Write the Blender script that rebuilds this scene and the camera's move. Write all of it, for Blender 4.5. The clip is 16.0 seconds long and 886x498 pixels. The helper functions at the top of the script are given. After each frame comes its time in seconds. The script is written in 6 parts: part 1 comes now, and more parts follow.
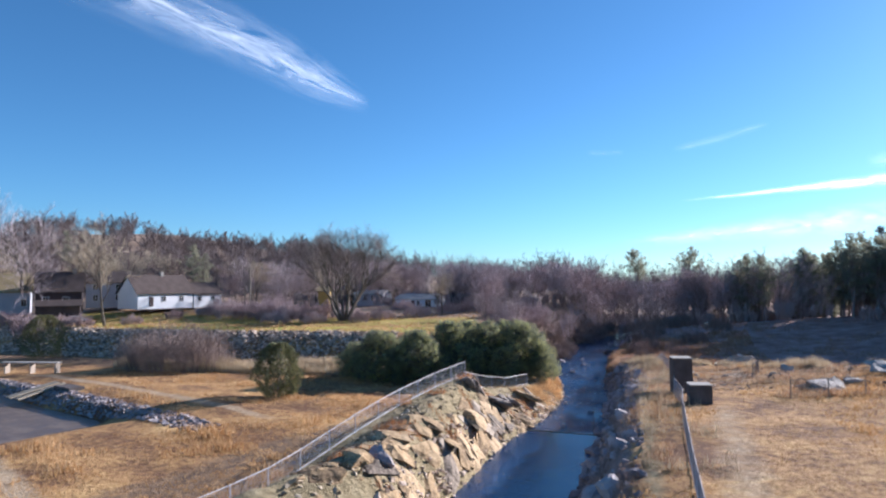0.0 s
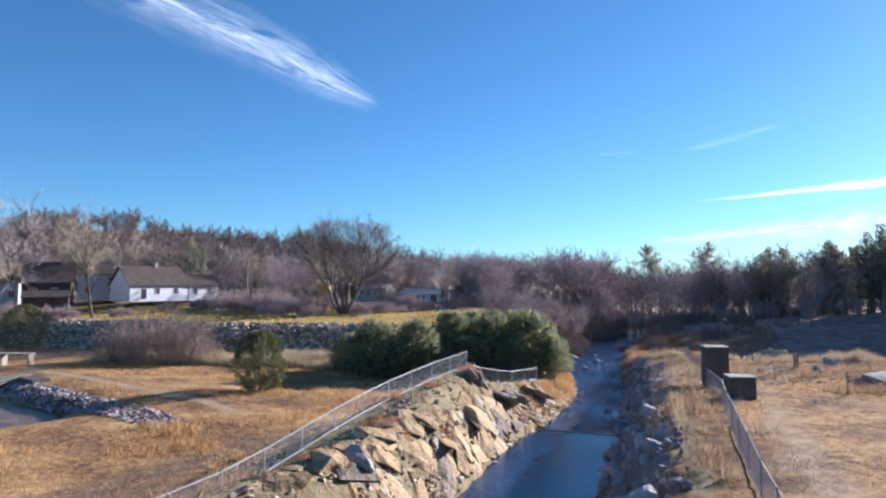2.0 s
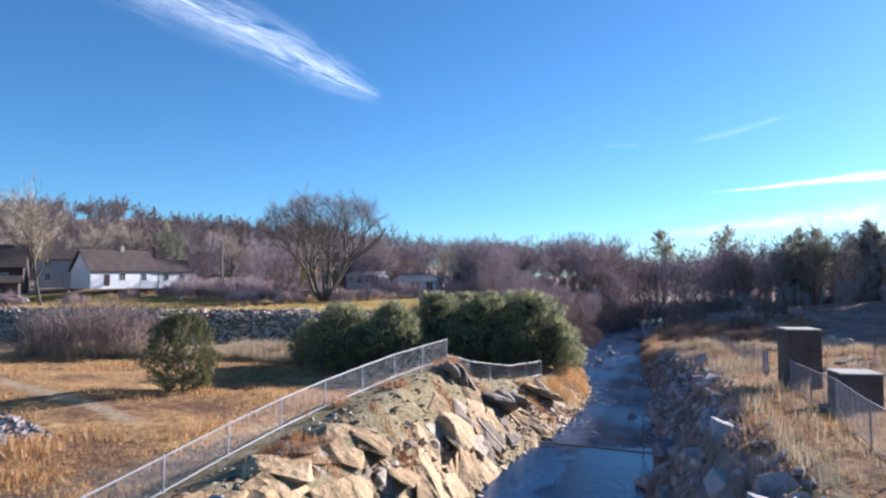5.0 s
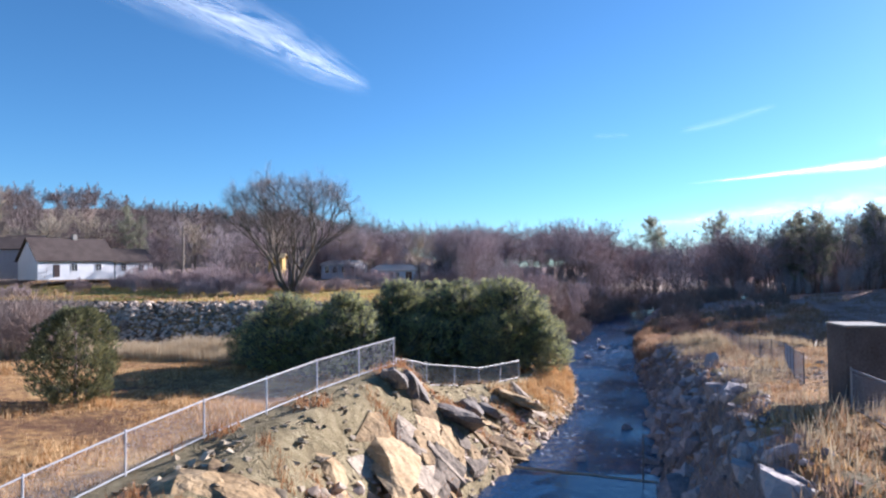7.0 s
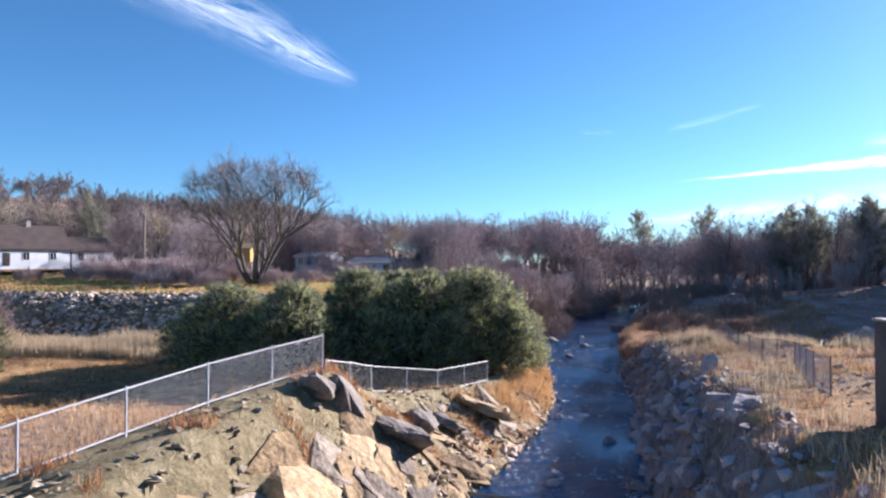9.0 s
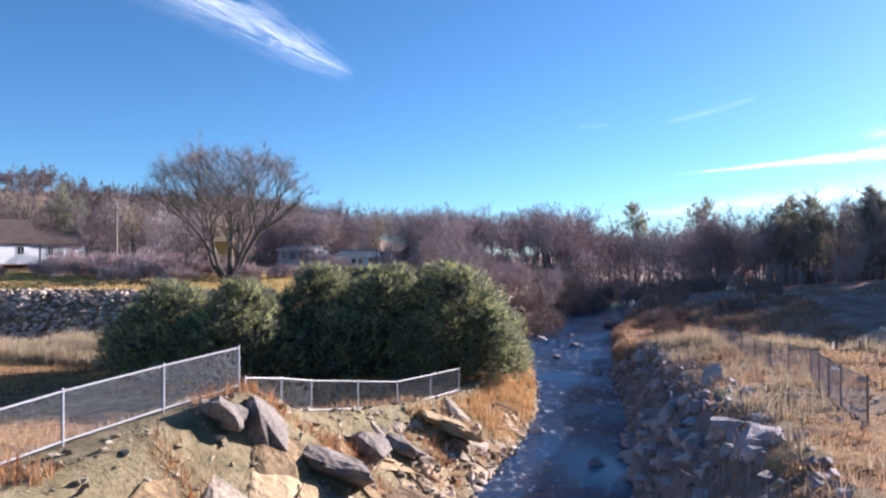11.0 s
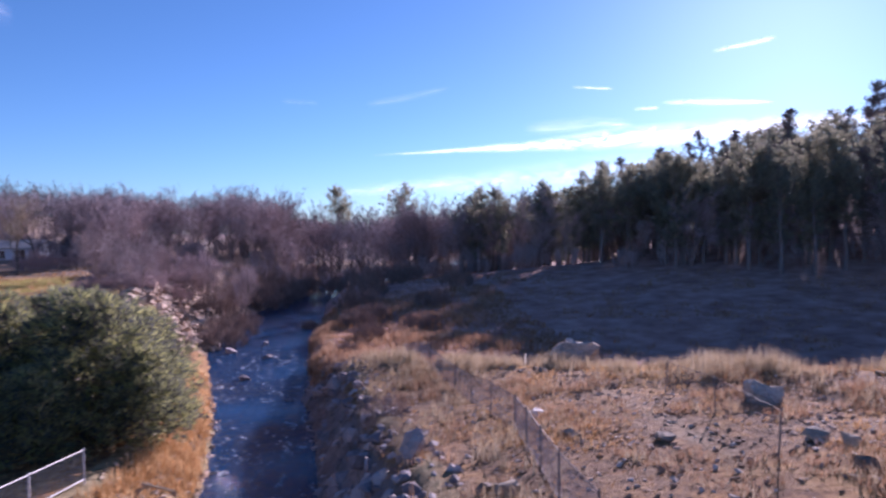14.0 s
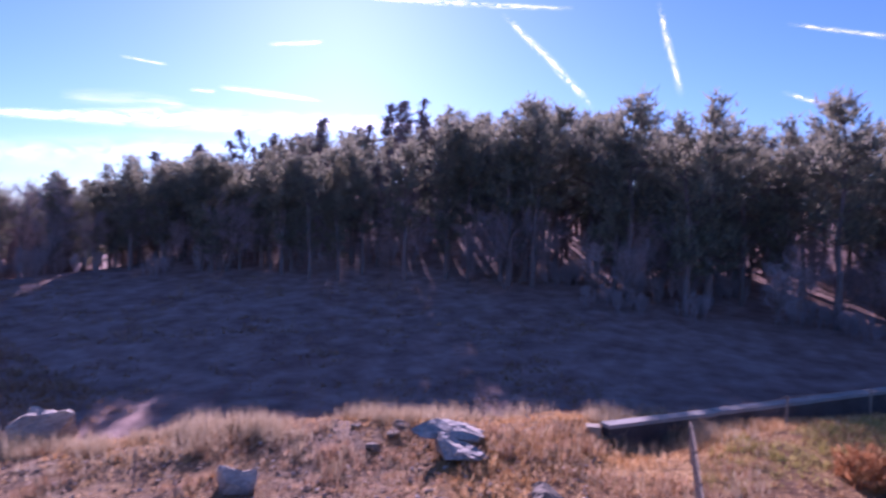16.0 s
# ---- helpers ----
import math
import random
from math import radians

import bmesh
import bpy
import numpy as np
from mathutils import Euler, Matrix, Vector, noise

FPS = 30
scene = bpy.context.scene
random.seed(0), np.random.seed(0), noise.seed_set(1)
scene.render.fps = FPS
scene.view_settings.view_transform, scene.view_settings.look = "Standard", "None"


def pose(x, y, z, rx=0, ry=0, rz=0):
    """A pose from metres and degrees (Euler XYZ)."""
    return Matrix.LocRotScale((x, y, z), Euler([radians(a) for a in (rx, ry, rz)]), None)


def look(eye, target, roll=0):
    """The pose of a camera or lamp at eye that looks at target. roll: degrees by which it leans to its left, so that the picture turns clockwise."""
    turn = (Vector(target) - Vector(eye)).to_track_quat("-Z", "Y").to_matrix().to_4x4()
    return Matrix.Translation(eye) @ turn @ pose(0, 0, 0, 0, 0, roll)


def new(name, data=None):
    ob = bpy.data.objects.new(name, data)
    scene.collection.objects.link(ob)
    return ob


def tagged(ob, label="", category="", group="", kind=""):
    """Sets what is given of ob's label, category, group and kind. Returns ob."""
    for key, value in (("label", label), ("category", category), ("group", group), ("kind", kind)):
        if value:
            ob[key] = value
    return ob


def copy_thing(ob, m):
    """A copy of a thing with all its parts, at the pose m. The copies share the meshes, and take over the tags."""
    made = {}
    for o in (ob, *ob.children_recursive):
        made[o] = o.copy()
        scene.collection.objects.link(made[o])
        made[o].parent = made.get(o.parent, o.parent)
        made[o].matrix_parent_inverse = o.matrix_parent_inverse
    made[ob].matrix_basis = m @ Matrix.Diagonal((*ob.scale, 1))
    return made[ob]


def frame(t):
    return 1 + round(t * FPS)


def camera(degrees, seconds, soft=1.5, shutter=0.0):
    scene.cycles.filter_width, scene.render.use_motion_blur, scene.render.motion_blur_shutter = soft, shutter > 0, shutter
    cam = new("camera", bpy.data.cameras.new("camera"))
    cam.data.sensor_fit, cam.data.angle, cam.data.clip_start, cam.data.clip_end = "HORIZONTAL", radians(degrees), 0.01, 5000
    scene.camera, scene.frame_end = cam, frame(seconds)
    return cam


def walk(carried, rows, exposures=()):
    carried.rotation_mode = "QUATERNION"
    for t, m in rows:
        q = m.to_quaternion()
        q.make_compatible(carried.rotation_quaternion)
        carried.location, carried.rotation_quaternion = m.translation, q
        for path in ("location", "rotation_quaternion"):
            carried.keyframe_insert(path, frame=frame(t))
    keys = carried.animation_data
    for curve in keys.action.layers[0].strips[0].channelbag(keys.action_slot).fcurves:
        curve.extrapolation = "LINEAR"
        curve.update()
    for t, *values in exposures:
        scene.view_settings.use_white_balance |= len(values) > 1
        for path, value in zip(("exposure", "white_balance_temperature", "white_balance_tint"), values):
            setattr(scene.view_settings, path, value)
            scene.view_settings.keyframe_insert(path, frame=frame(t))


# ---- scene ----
cam = camera(68.0, 16.0, soft=2.25, shutter=0.28)

# seconds, eye, heading to the left of +y, tilt up, lean
ROWS = (
    (0, -0.442, -0.160, 5.527, 1.036, 2.757, -0.377),
    (0.5, -0.291, 1.315, 4.982, 1.206, 2.843, -0.303),
    (1, -0.138, 2.929, 4.550, 1.235, 2.834, -0.336),
    (1.5, 0.049, 4.601, 4.205, 1.475, 2.876, -0.189),
    (2, 0.239, 6.396, 3.891, 1.870, 2.826, -0.119),
    (2.5, 0.456, 8.355, 3.497, 2.332, 2.756, -0.316),
    (3, 0.633, 10.453, 3.094, 2.612, 2.707, -0.306),
    (3.5, 0.855, 12.732, 2.801, 2.395, 2.558, -0.207),
    (4, 1.106, 15.008, 2.542, 2.743, 2.493, -0.182),
    (6.5, 2.987, 26.233, 1.750, 1.469, 1.710, -0.521),
    (7, 3.427, 27.991, 1.678, 1.433, 1.500, -0.547),
    (7.5, 3.907, 29.558, 1.524, 1.520, 1.437, -0.525),
    (8, 4.314, 31.126, 1.358, 0.936, 1.349, -0.418),
    (8.5, 4.677, 32.511, 1.223, 0.027, 1.210, -0.299),
    (9, 4.968, 33.820, 1.118, 0.333, 1.098, -0.062),
    (11.5, 6.834, 39.487, 1.180, -0.339, 0.103, -0.262),
    (12, 7.023, 40.574, 1.522, -2.152, -0.550, -0.216),
    (12.5, 7.039, 41.635, 1.949, -5.760, -1.197, 0.165),
    (13, 7.440, 42.866, 2.437, -11.034, -1.441, -0.056),
    (13.5, 7.920, 43.747, 2.893, -17.467, -1.497, -0.204),
    (14, 9.107, 44.939, 3.267, -25.156, -1.596, -0.302),
    (14.5, 10.190, 45.563, 3.768, -34.083, -1.786, -0.055),
    (15, 11.106, 46.044, 4.449, -43.585, -1.895, 0.158),
    (15.5, 12.620, 45.950, 5.395, -51.873, -2.475, 0.372),
    (16, 14.029, 45.732, 6.114, -62.436, -2.600, 1.187),
)
walk(cam, [(t, pose(x, y, z, 90 + up, 0, left) @ pose(0, 0, 0, 0, 0, lean)) for t, x, y, z, left, up, lean in ROWS],
     exposures=((0, 1.30, 5150, 11), (4.0, 1.39, 5150, 11), (9.0, 1.47, 5250, 14), (12.0, 1.44, 5350, 20), (14.5, 1.05, 5180, 45), (16.0, 1.20, 5150, 60)))

# ---- light ----
SUN_RIGHT, SUN_UP = 53.5, 19.0          # degrees to the right of +y, and above the horizon
world = bpy.data.worlds.new("world")
scene.world = world
world.use_nodes = True
wn = world.node_tree.nodes
sky = wn.new("ShaderNodeTexSky")
sky.sky_type, sky.sun_disc = "NISHITA", False
sky.sun_elevation, sky.sun_rotation = radians(SUN_UP), radians(SUN_RIGHT)
sky.altitude, sky.air_density, sky.dust_density, sky.ozone_density = 100, 0.85, 0.21, 3.9
wn["Background"].inputs["Strength"].default_value = 0.056
clear = wn.new("ShaderNodeMix")          # dry winter air: slightly less red
clear.data_type, clear.blend_type = "RGBA", "MULTIPLY"
clear.inputs["Factor"].default_value = 1.0
clear.inputs[7].default_value = (0.85, 1.0, 0.965, 1)
world.node_tree.links.new(sky.outputs["Color"], clear.inputs[6])
world.node_tree.links.new(clear.outputs[2], wn["Background"].inputs["Color"])

sun = new("sun", bpy.data.lights.new("sun", "SUN"))
sun.data.energy, sun.data.angle, sun.data.color = 5.0, radians(0.53), (1.0, 0.83, 0.68)
sa, se = radians(SUN_RIGHT), radians(SUN_UP)
sun.matrix_world = look((0, 0, 60), (-math.sin(sa) * math.cos(se), -math.cos(sa) * math.cos(se), 60 - math.sin(se)))


# ---- materials ----
def mat(name, colors, scale=1.0, rough=0.85, bump=0.3, fine=None, metal=0.0, spec=0.3, random=0.0, island=0.0, bump_scale=None, translucent=None, detail=6.0, relief=0.05):
    """A surface of two or three colours mixed by noise of two sizes, with fine relief. scale: patches to the metre."""
    m = bpy.data.materials.new(name)
    m.use_nodes = True
    t = m.node_tree
    n, l = t.nodes, t.links
    b = n["Principled BSDF"]
    b.inputs["Roughness"].default_value, b.inputs["Metallic"].default_value = rough, metal
    b.inputs["Specular IOR Level"].default_value = spec
    co = n.new("ShaderNodeNewGeometry")
    big = n.new("ShaderNodeTexNoise")
    big.inputs["Scale"].default_value, big.inputs["Detail"].default_value = scale, detail
    l.new(co.outputs["Position"], big.inputs["Vector"])
    small = n.new("ShaderNodeTexNoise")
    small.inputs["Scale"].default_value, small.inputs["Detail"].default_value = fine or scale * 9, 4
    l.new(co.outputs["Position"], small.inputs["Vector"])
    ramp = n.new("ShaderNodeValToRGB")
    while len(ramp.color_ramp.elements) < len(colors):
        ramp.color_ramp.elements.new(0.5)
    for k, c in enumerate(colors):
        ramp.color_ramp.elements[k].position = 0.30 + 0.40 * k / max(1, len(colors) - 1)
        ramp.color_ramp.elements[k].color = (*c, 1)
    mix = n.new("ShaderNodeMath")
    mix.operation = "MULTIPLY_ADD"
    mix.inputs[1].default_value, mix.inputs[2].default_value = 0.45, 0.0
    l.new(small.outputs["Fac"], mix.inputs[0])
    add = n.new("ShaderNodeMath")
    add.operation = "MULTIPLY_ADD"
    add.inputs[1].default_value = 0.55
    l.new(big.outputs["Fac"], add.inputs[0])
    l.new(mix.outputs[0], add.inputs[2])
    fac = add.outputs[0]
    if random or island:
        src = n.new("ShaderNodeObjectInfo") if random else co
        rnd = src.outputs["Random"] if random else src.outputs["Random Per Island"]
        sh = n.new("ShaderNodeMath")
        sh.operation = "SUBTRACT"
        sh.inputs[1].default_value = 0.5
        l.new(rnd, sh.inputs[0])
        ad = n.new("ShaderNodeMath")
        ad.operation = "MULTIPLY_ADD"
        ad.inputs[1].default_value = random or island
        l.new(sh.outputs[0], ad.inputs[0])
        l.new(fac, ad.inputs[2])
        fac = ad.outputs[0]
    l.new(fac, ramp.inputs["Fac"])
    l.new(ramp.outputs["Color"], b.inputs["Base Color"])
    if bump:
        bp = n.new("ShaderNodeBump")
        bp.inputs["Strength"].default_value, bp.inputs["Distance"].default_value = bump, relief
        if bump_scale:
            bn = n.new("ShaderNodeTexNoise")
            bn.inputs["Scale"].default_value, bn.inputs["Detail"].default_value = bump_scale, 6
            l.new(co.outputs["Position"], bn.inputs["Vector"])
            l.new(bn.outputs["Fac"], bp.inputs["Height"])
        else:
            l.new(small.outputs["Fac"], bp.inputs["Height"])
        l.new(bp.outputs["Normal"], b.inputs["Normal"])
    if translucent:
        tr = n.new("ShaderNodeBsdfTranslucent")
        l.new(ramp.outputs["Color"], tr.inputs["Color"])
        mx = n.new("ShaderNodeMixShader")
        mx.inputs["Fac"].default_value = translucent
        l.new(b.outputs["BSDF"], mx.inputs[1])
        l.new(tr.outputs["BSDF"], mx.inputs[2])
        l.new(mx.outputs["Shader"], n["Material Output"].inputs["Surface"])
    return m


M_GREY_BARK = mat("grey_bark", [(0.075, 0.062, 0.052), (0.17, 0.145, 0.12)], 2.0, 0.9)
# M_TWIG and M_RED_TWIG carry the woods' pale violet haze in their colour
M_TWIG = mat("twig_bark", [(0.33, 0.27, 0.265), (0.51, 0.43, 0.42)], 0.6, 0.9, 0, random=0.4)
M_DARK_TWIG = mat("thicket_bark", [(0.21, 0.155, 0.135), (0.34, 0.265, 0.225)], 0.6, 0.9, 0)
M_SOFT_TWIG = mat("grey_brown_twig_bark", [(0.25, 0.20, 0.175), (0.38, 0.31, 0.275)], 0.6, 0.9, 0)
M_RED_TWIG = mat("reddish_twig_bark", [(0.33, 0.25, 0.245), (0.49, 0.395, 0.385)], 0.4, 0.9, 0, random=0.7)
M_PALE_TWIG = mat("pale_twig_bark", [(0.33, 0.265, 0.185), (0.49, 0.41, 0.30)], 0.6, 0.9, 0, random=0.4)
M_PINE_BARK = mat("pine_bark", [(0.15, 0.115, 0.105), (0.28, 0.22, 0.20)], 2.0, 0.95)
# paler than real needles: lifts the pines' shade, standing in for haze
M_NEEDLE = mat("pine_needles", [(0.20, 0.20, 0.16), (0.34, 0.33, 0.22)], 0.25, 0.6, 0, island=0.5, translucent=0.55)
# lowest tone is shade purple, highest is sunlit tips, mixed at random
M_YOUNG = mat("young_pine_needles", [(0.095, 0.10, 0.105), (0.20, 0.21, 0.14), (0.46, 0.455, 0.18)], 0.7, 0.5, 0, island=0.8, translucent=0.5)
M_CEDAR = mat("cedar_foliage", [(0.075, 0.08, 0.05), (0.16, 0.165, 0.08), (0.29, 0.27, 0.115)], 0.9, 0.6, 0, island=0.6, translucent=0.3)
M_GRASS = mat("dry_grass_blades", [(0.36, 0.19, 0.07), (0.56, 0.34, 0.14), (0.70, 0.50, 0.27)], 0.12, 0.8, 0, island=0.6, translucent=0.35)
M_RED_GRASS = mat("rusty_weed_blades", [(0.27, 0.15, 0.085), (0.41, 0.25, 0.14), (0.52, 0.36, 0.23)], 0.3, 0.8, 0, island=0.6, translucent=0.35)
M_RUST_WEED = mat("orange_dead_fern", [(0.30, 0.12, 0.045), (0.48, 0.22, 0.08), (0.56, 0.34, 0.17)], 0.8, 0.8, 0, island=0.6, translucent=0.35)
M_PALE_GRASS = mat("pale_reed_blades", [(0.40, 0.30, 0.18), (0.58, 0.48, 0.33)], 0.3, 0.8, 0, island=0.5, translucent=0.3)
M_ROCK = mat("granite", [(0.085, 0.066, 0.05), (0.25, 0.20, 0.15), (0.42, 0.345, 0.255)], 1.0, 0.88, 1.0, fine=7, random=0.4, bump_scale=2.2, relief=0.22)
M_TAN_ROCK = mat("rusty_granite", [(0.12, 0.078, 0.04), (0.33, 0.228, 0.115), (0.49, 0.36, 0.21)], 1.0, 0.88, 1.0, fine=7, random=0.35, bump_scale=2.2, relief=0.22)
M_SLATE = mat("dark_slaty_ledge", [(0.075, 0.062, 0.055), (0.185, 0.155, 0.132), (0.32, 0.27, 0.22)], 1.0, 0.85, 1.0, fine=7, bump_scale=2.2, relief=0.22)
# mauve-grey of the right bank's shade, put into the stone colour
M_DARK_ROCK = mat("shade_tinted_rock", [(0.19, 0.162, 0.168), (0.30, 0.258, 0.258), (0.40, 0.35, 0.338)], 0.9, 0.8, 1.0, fine=7, random=0.5, bump_scale=2.4, relief=0.2)
M_RIPRAP = mat("quarried_riprap_stone", [(0.20, 0.15, 0.11), (0.42, 0.32, 0.235), (0.62, 0.49, 0.375)], 0.5, 0.85, 0.6, fine=6, random=0.7, island=0.0)
M_RIPRAP_MASS = mat("riprap_stone_far", [(0.20, 0.15, 0.11), (0.42, 0.32, 0.235), (0.62, 0.49, 0.375)], 0.5, 0.85, 0.6, fine=6, island=0.7)
# dark enough to hold the shade of pier and wall faces in the colour
M_CONCRETE = mat("shade_dark_concrete", [(0.055, 0.043, 0.04), (0.095, 0.08, 0.075), (0.15, 0.13, 0.12)], 0.8, 0.9, 0.4, fine=14)
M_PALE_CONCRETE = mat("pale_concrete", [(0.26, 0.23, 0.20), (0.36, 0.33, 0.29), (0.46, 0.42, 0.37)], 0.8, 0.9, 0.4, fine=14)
M_STEEL = mat("galvanised_steel", [(0.42, 0.41, 0.42), (0.55, 0.54, 0.55)], 3, 0.65, 0, metal=0.2, spec=0.4)
M_WIRE = mat("galvanised_wire", [(0.34, 0.34, 0.36), (0.46, 0.46, 0.48)], 3, 0.55, 0, metal=0.4, spec=0.5)
M_DULL_STEEL = mat("dull_zinc_steel", [(0.24, 0.225, 0.22), (0.36, 0.34, 0.33)], 3, 0.75, 0, metal=0.2, spec=0.3)
M_OLD_STEEL = mat("rusty_fence_steel", [(0.16, 0.12, 0.10), (0.30, 0.26, 0.24)], 4, 0.75, 0.2, metal=0.3)
M_WOOD = mat("weathered_timber", [(0.26, 0.21, 0.15), (0.46, 0.39, 0.28)], 2, 0.85, 0.3)
M_WHITE = mat("white_siding", [(0.66, 0.67, 0.70), (0.80, 0.80, 0.82)], 0.3, 0.7, 0.1)
M_GREYSIDE = mat("grey_siding", [(0.36, 0.36, 0.40), (0.46, 0.46, 0.50)], 0.3, 0.7, 0.1)
M_BROWNSIDE = mat("dark_brown_siding", [(0.045, 0.032, 0.035), (0.09, 0.065, 0.06)], 0.4, 0.8, 0.2)
M_YELLOW = mat("yellow_siding", [(0.33, 0.22, 0.06), (0.44, 0.30, 0.09)], 0.5, 0.7, 0.1)
M_ROOF = mat("brown_shingles", [(0.055, 0.040, 0.036), (0.11, 0.085, 0.075)], 0.7, 0.9, 0.4, fine=6)
M_PALEROOF = mat("pale_shingles", [(0.50, 0.43, 0.36), (0.64, 0.56, 0.47)], 0.7, 0.9, 0.3, fine=6)
M_TANROOF = mat("tan_shingles", [(0.24, 0.18, 0.09), (0.36, 0.28, 0.15)], 0.7, 0.9, 0.3, fine=6)
M_PANE = mat("dark_window_glass", [(0.012, 0.014, 0.02), (0.03, 0.035, 0.045)], 0.5, 0.08, 0, spec=0.8)
M_TRIM = mat("white_trim", [(0.72, 0.72, 0.72), (0.82, 0.82, 0.82)], 1, 0.6, 0)
M_POLE = mat("utility_pole_wood", [(0.22, 0.18, 0.14), (0.34, 0.29, 0.24)], 1.5, 0.9, 0.2)
M_CAR = mat("white_car_paint", [(0.7, 0.71, 0.72), (0.78, 0.78, 0.8)], 0.5, 0.25, 0, spec=0.6)
M_TYRE = mat("tyre_rubber", [(0.02, 0.02, 0.02), (0.04, 0.04, 0.04)], 4, 0.8, 0)


def ground_material():
    """Dry grass, lawn, bare soil, gravel and leaf litter on one sheet, by the mesh's own masks and noise."""
    m = bpy.data.materials.new("ground_cover")
    m.use_nodes = True
    t = m.node_tree
    n, l = t.nodes, t.links
    b = n["Principled BSDF"]
    b.inputs["Roughness"].default_value, b.inputs["Specular IOR Level"].default_value = 0.95, 0.15
    co = n.new("ShaderNodeNewGeometry")

    def noise_at(scale, detail=5.0, rough=0.55):
        x = n.new("ShaderNodeTexNoise")
        x.inputs["Scale"].default_value, x.inputs["Detail"].default_value, x.inputs["Roughness"].default_value = scale, detail, rough
        l.new(co.outputs["Position"], x.inputs["Vector"])
        return x.outputs["Fac"]

    def ramp(fac, colors, lo=0.32, hi=0.68):
        r = n.new("ShaderNodeValToRGB")
        while len(r.color_ramp.elements) < len(colors):
            r.color_ramp.elements.new(0.5)
        for k, c in enumerate(colors):
            r.color_ramp.elements[k].position, r.color_ramp.elements[k].color = lo + (hi - lo) * k / (len(colors) - 1), (*c, 1)
        l.new(fac, r.inputs["Fac"])
        return r.outputs["Color"]

    def blend(fac, a, c):
        x = n.new("ShaderNodeMix")
        x.data_type = "RGBA"
        l.new(fac, x.inputs[0])
        l.new(a, x.inputs[6])
        l.new(c, x.inputs[7])
        return x.outputs[2]

    def mask(name, edge=0.35):
        at = n.new("ShaderNodeAttribute")
        at.attribute_name = name
        a = n.new("ShaderNodeMath")
        a.operation = "MULTIPLY_ADD"
        a.inputs[1].default_value, a.inputs[2].default_value = edge, -edge / 2
        l.new(noise_at(0.9, 8, 0.65), a.inputs[0])
        s = n.new("ShaderNodeMath")
        s.operation = "ADD"
        l.new(at.outputs["Fac"], s.inputs[0])
        l.new(a.outputs[0], s.inputs[1])
        r = n.new("ShaderNodeMapRange")
        r.inputs[1].default_value, r.inputs[2].default_value = 0.38, 0.62
        l.new(s.outputs[0], r.inputs[0])
        return r.outputs[0]

    mixn = n.new("ShaderNodeMath")
    mixn.operation = "MULTIPLY_ADD"
    mixn.inputs[1].default_value = 0.5
    l.new(noise_at(0.16, 6), mixn.inputs[0])
    half = n.new("ShaderNodeMath")
    half.operation = "MULTIPLY"
    half.inputs[1].default_value = 0.5
    l.new(noise_at(1.7, 8, 0.7), half.inputs[0])
    l.new(half.outputs[0], mixn.inputs[2])
    color = ramp(mixn.outputs[0], [(0.17, 0.095, 0.055), (0.40, 0.235, 0.10), (0.60, 0.40, 0.175)], 0.43, 0.62)
    color = blend(mask("clods", 0.9), color, ramp(noise_at(2.2, 9, 0.75), [(0.11, 0.07, 0.048), (0.22, 0.145, 0.09), (0.36, 0.25, 0.15)], 0.38, 0.62))
    color = blend(mask("lawn"), color, ramp(noise_at(0.35, 6), [(0.42, 0.33, 0.07), (0.34, 0.32, 0.06), (0.52, 0.40, 0.13)]))
    color = blend(mask("litter"), color, ramp(noise_at(0.4, 7), [(0.16, 0.115, 0.085), (0.26, 0.19, 0.14), (0.36, 0.27, 0.20)]))
    # hollow's litter, paler and redder to lift its shade by colour
    color = blend(mask("lifted_duff"), color, ramp(noise_at(0.4, 7), [(0.28, 0.17, 0.14), (0.40, 0.262, 0.218), (0.51, 0.362, 0.305)]))
    color = blend(mask("soil", 0.6), color, ramp(noise_at(1.3, 8, 0.7), [(0.17, 0.135, 0.075), (0.31, 0.25, 0.14), (0.45, 0.37, 0.225)]))
    color = blend(mask("gravel", 0.5), color, ramp(noise_at(2.5, 9, 0.75), [(0.27, 0.195, 0.12), (0.44, 0.335, 0.215), (0.58, 0.465, 0.33)]))
    # darker brown beside the fence and below the riprap
    color = blend(mask("dark_ground", 0.9), color, ramp(noise_at(1.0, 8, 0.7), [(0.085, 0.06, 0.045), (0.19, 0.13, 0.085), (0.38, 0.25, 0.13)]))
    # right bank soil, its shade tone put into the colour
    color = blend(mask("shade_soil", 0.7), color, ramp(noise_at(1.0, 8, 0.7), [(0.19, 0.158, 0.158), (0.31, 0.258, 0.245), (0.42, 0.345, 0.30)]))
    l.new(color, b.inputs["Base Color"])
    bp = n.new("ShaderNodeBump")
    bp.inputs["Strength"].default_value, bp.inputs["Distance"].default_value = 1.0, 0.30
    l.new(noise_at(3.0, 8, 0.7), bp.inputs["Height"])
    l.new(bp.outputs["Normal"], b.inputs["Normal"])
    return m


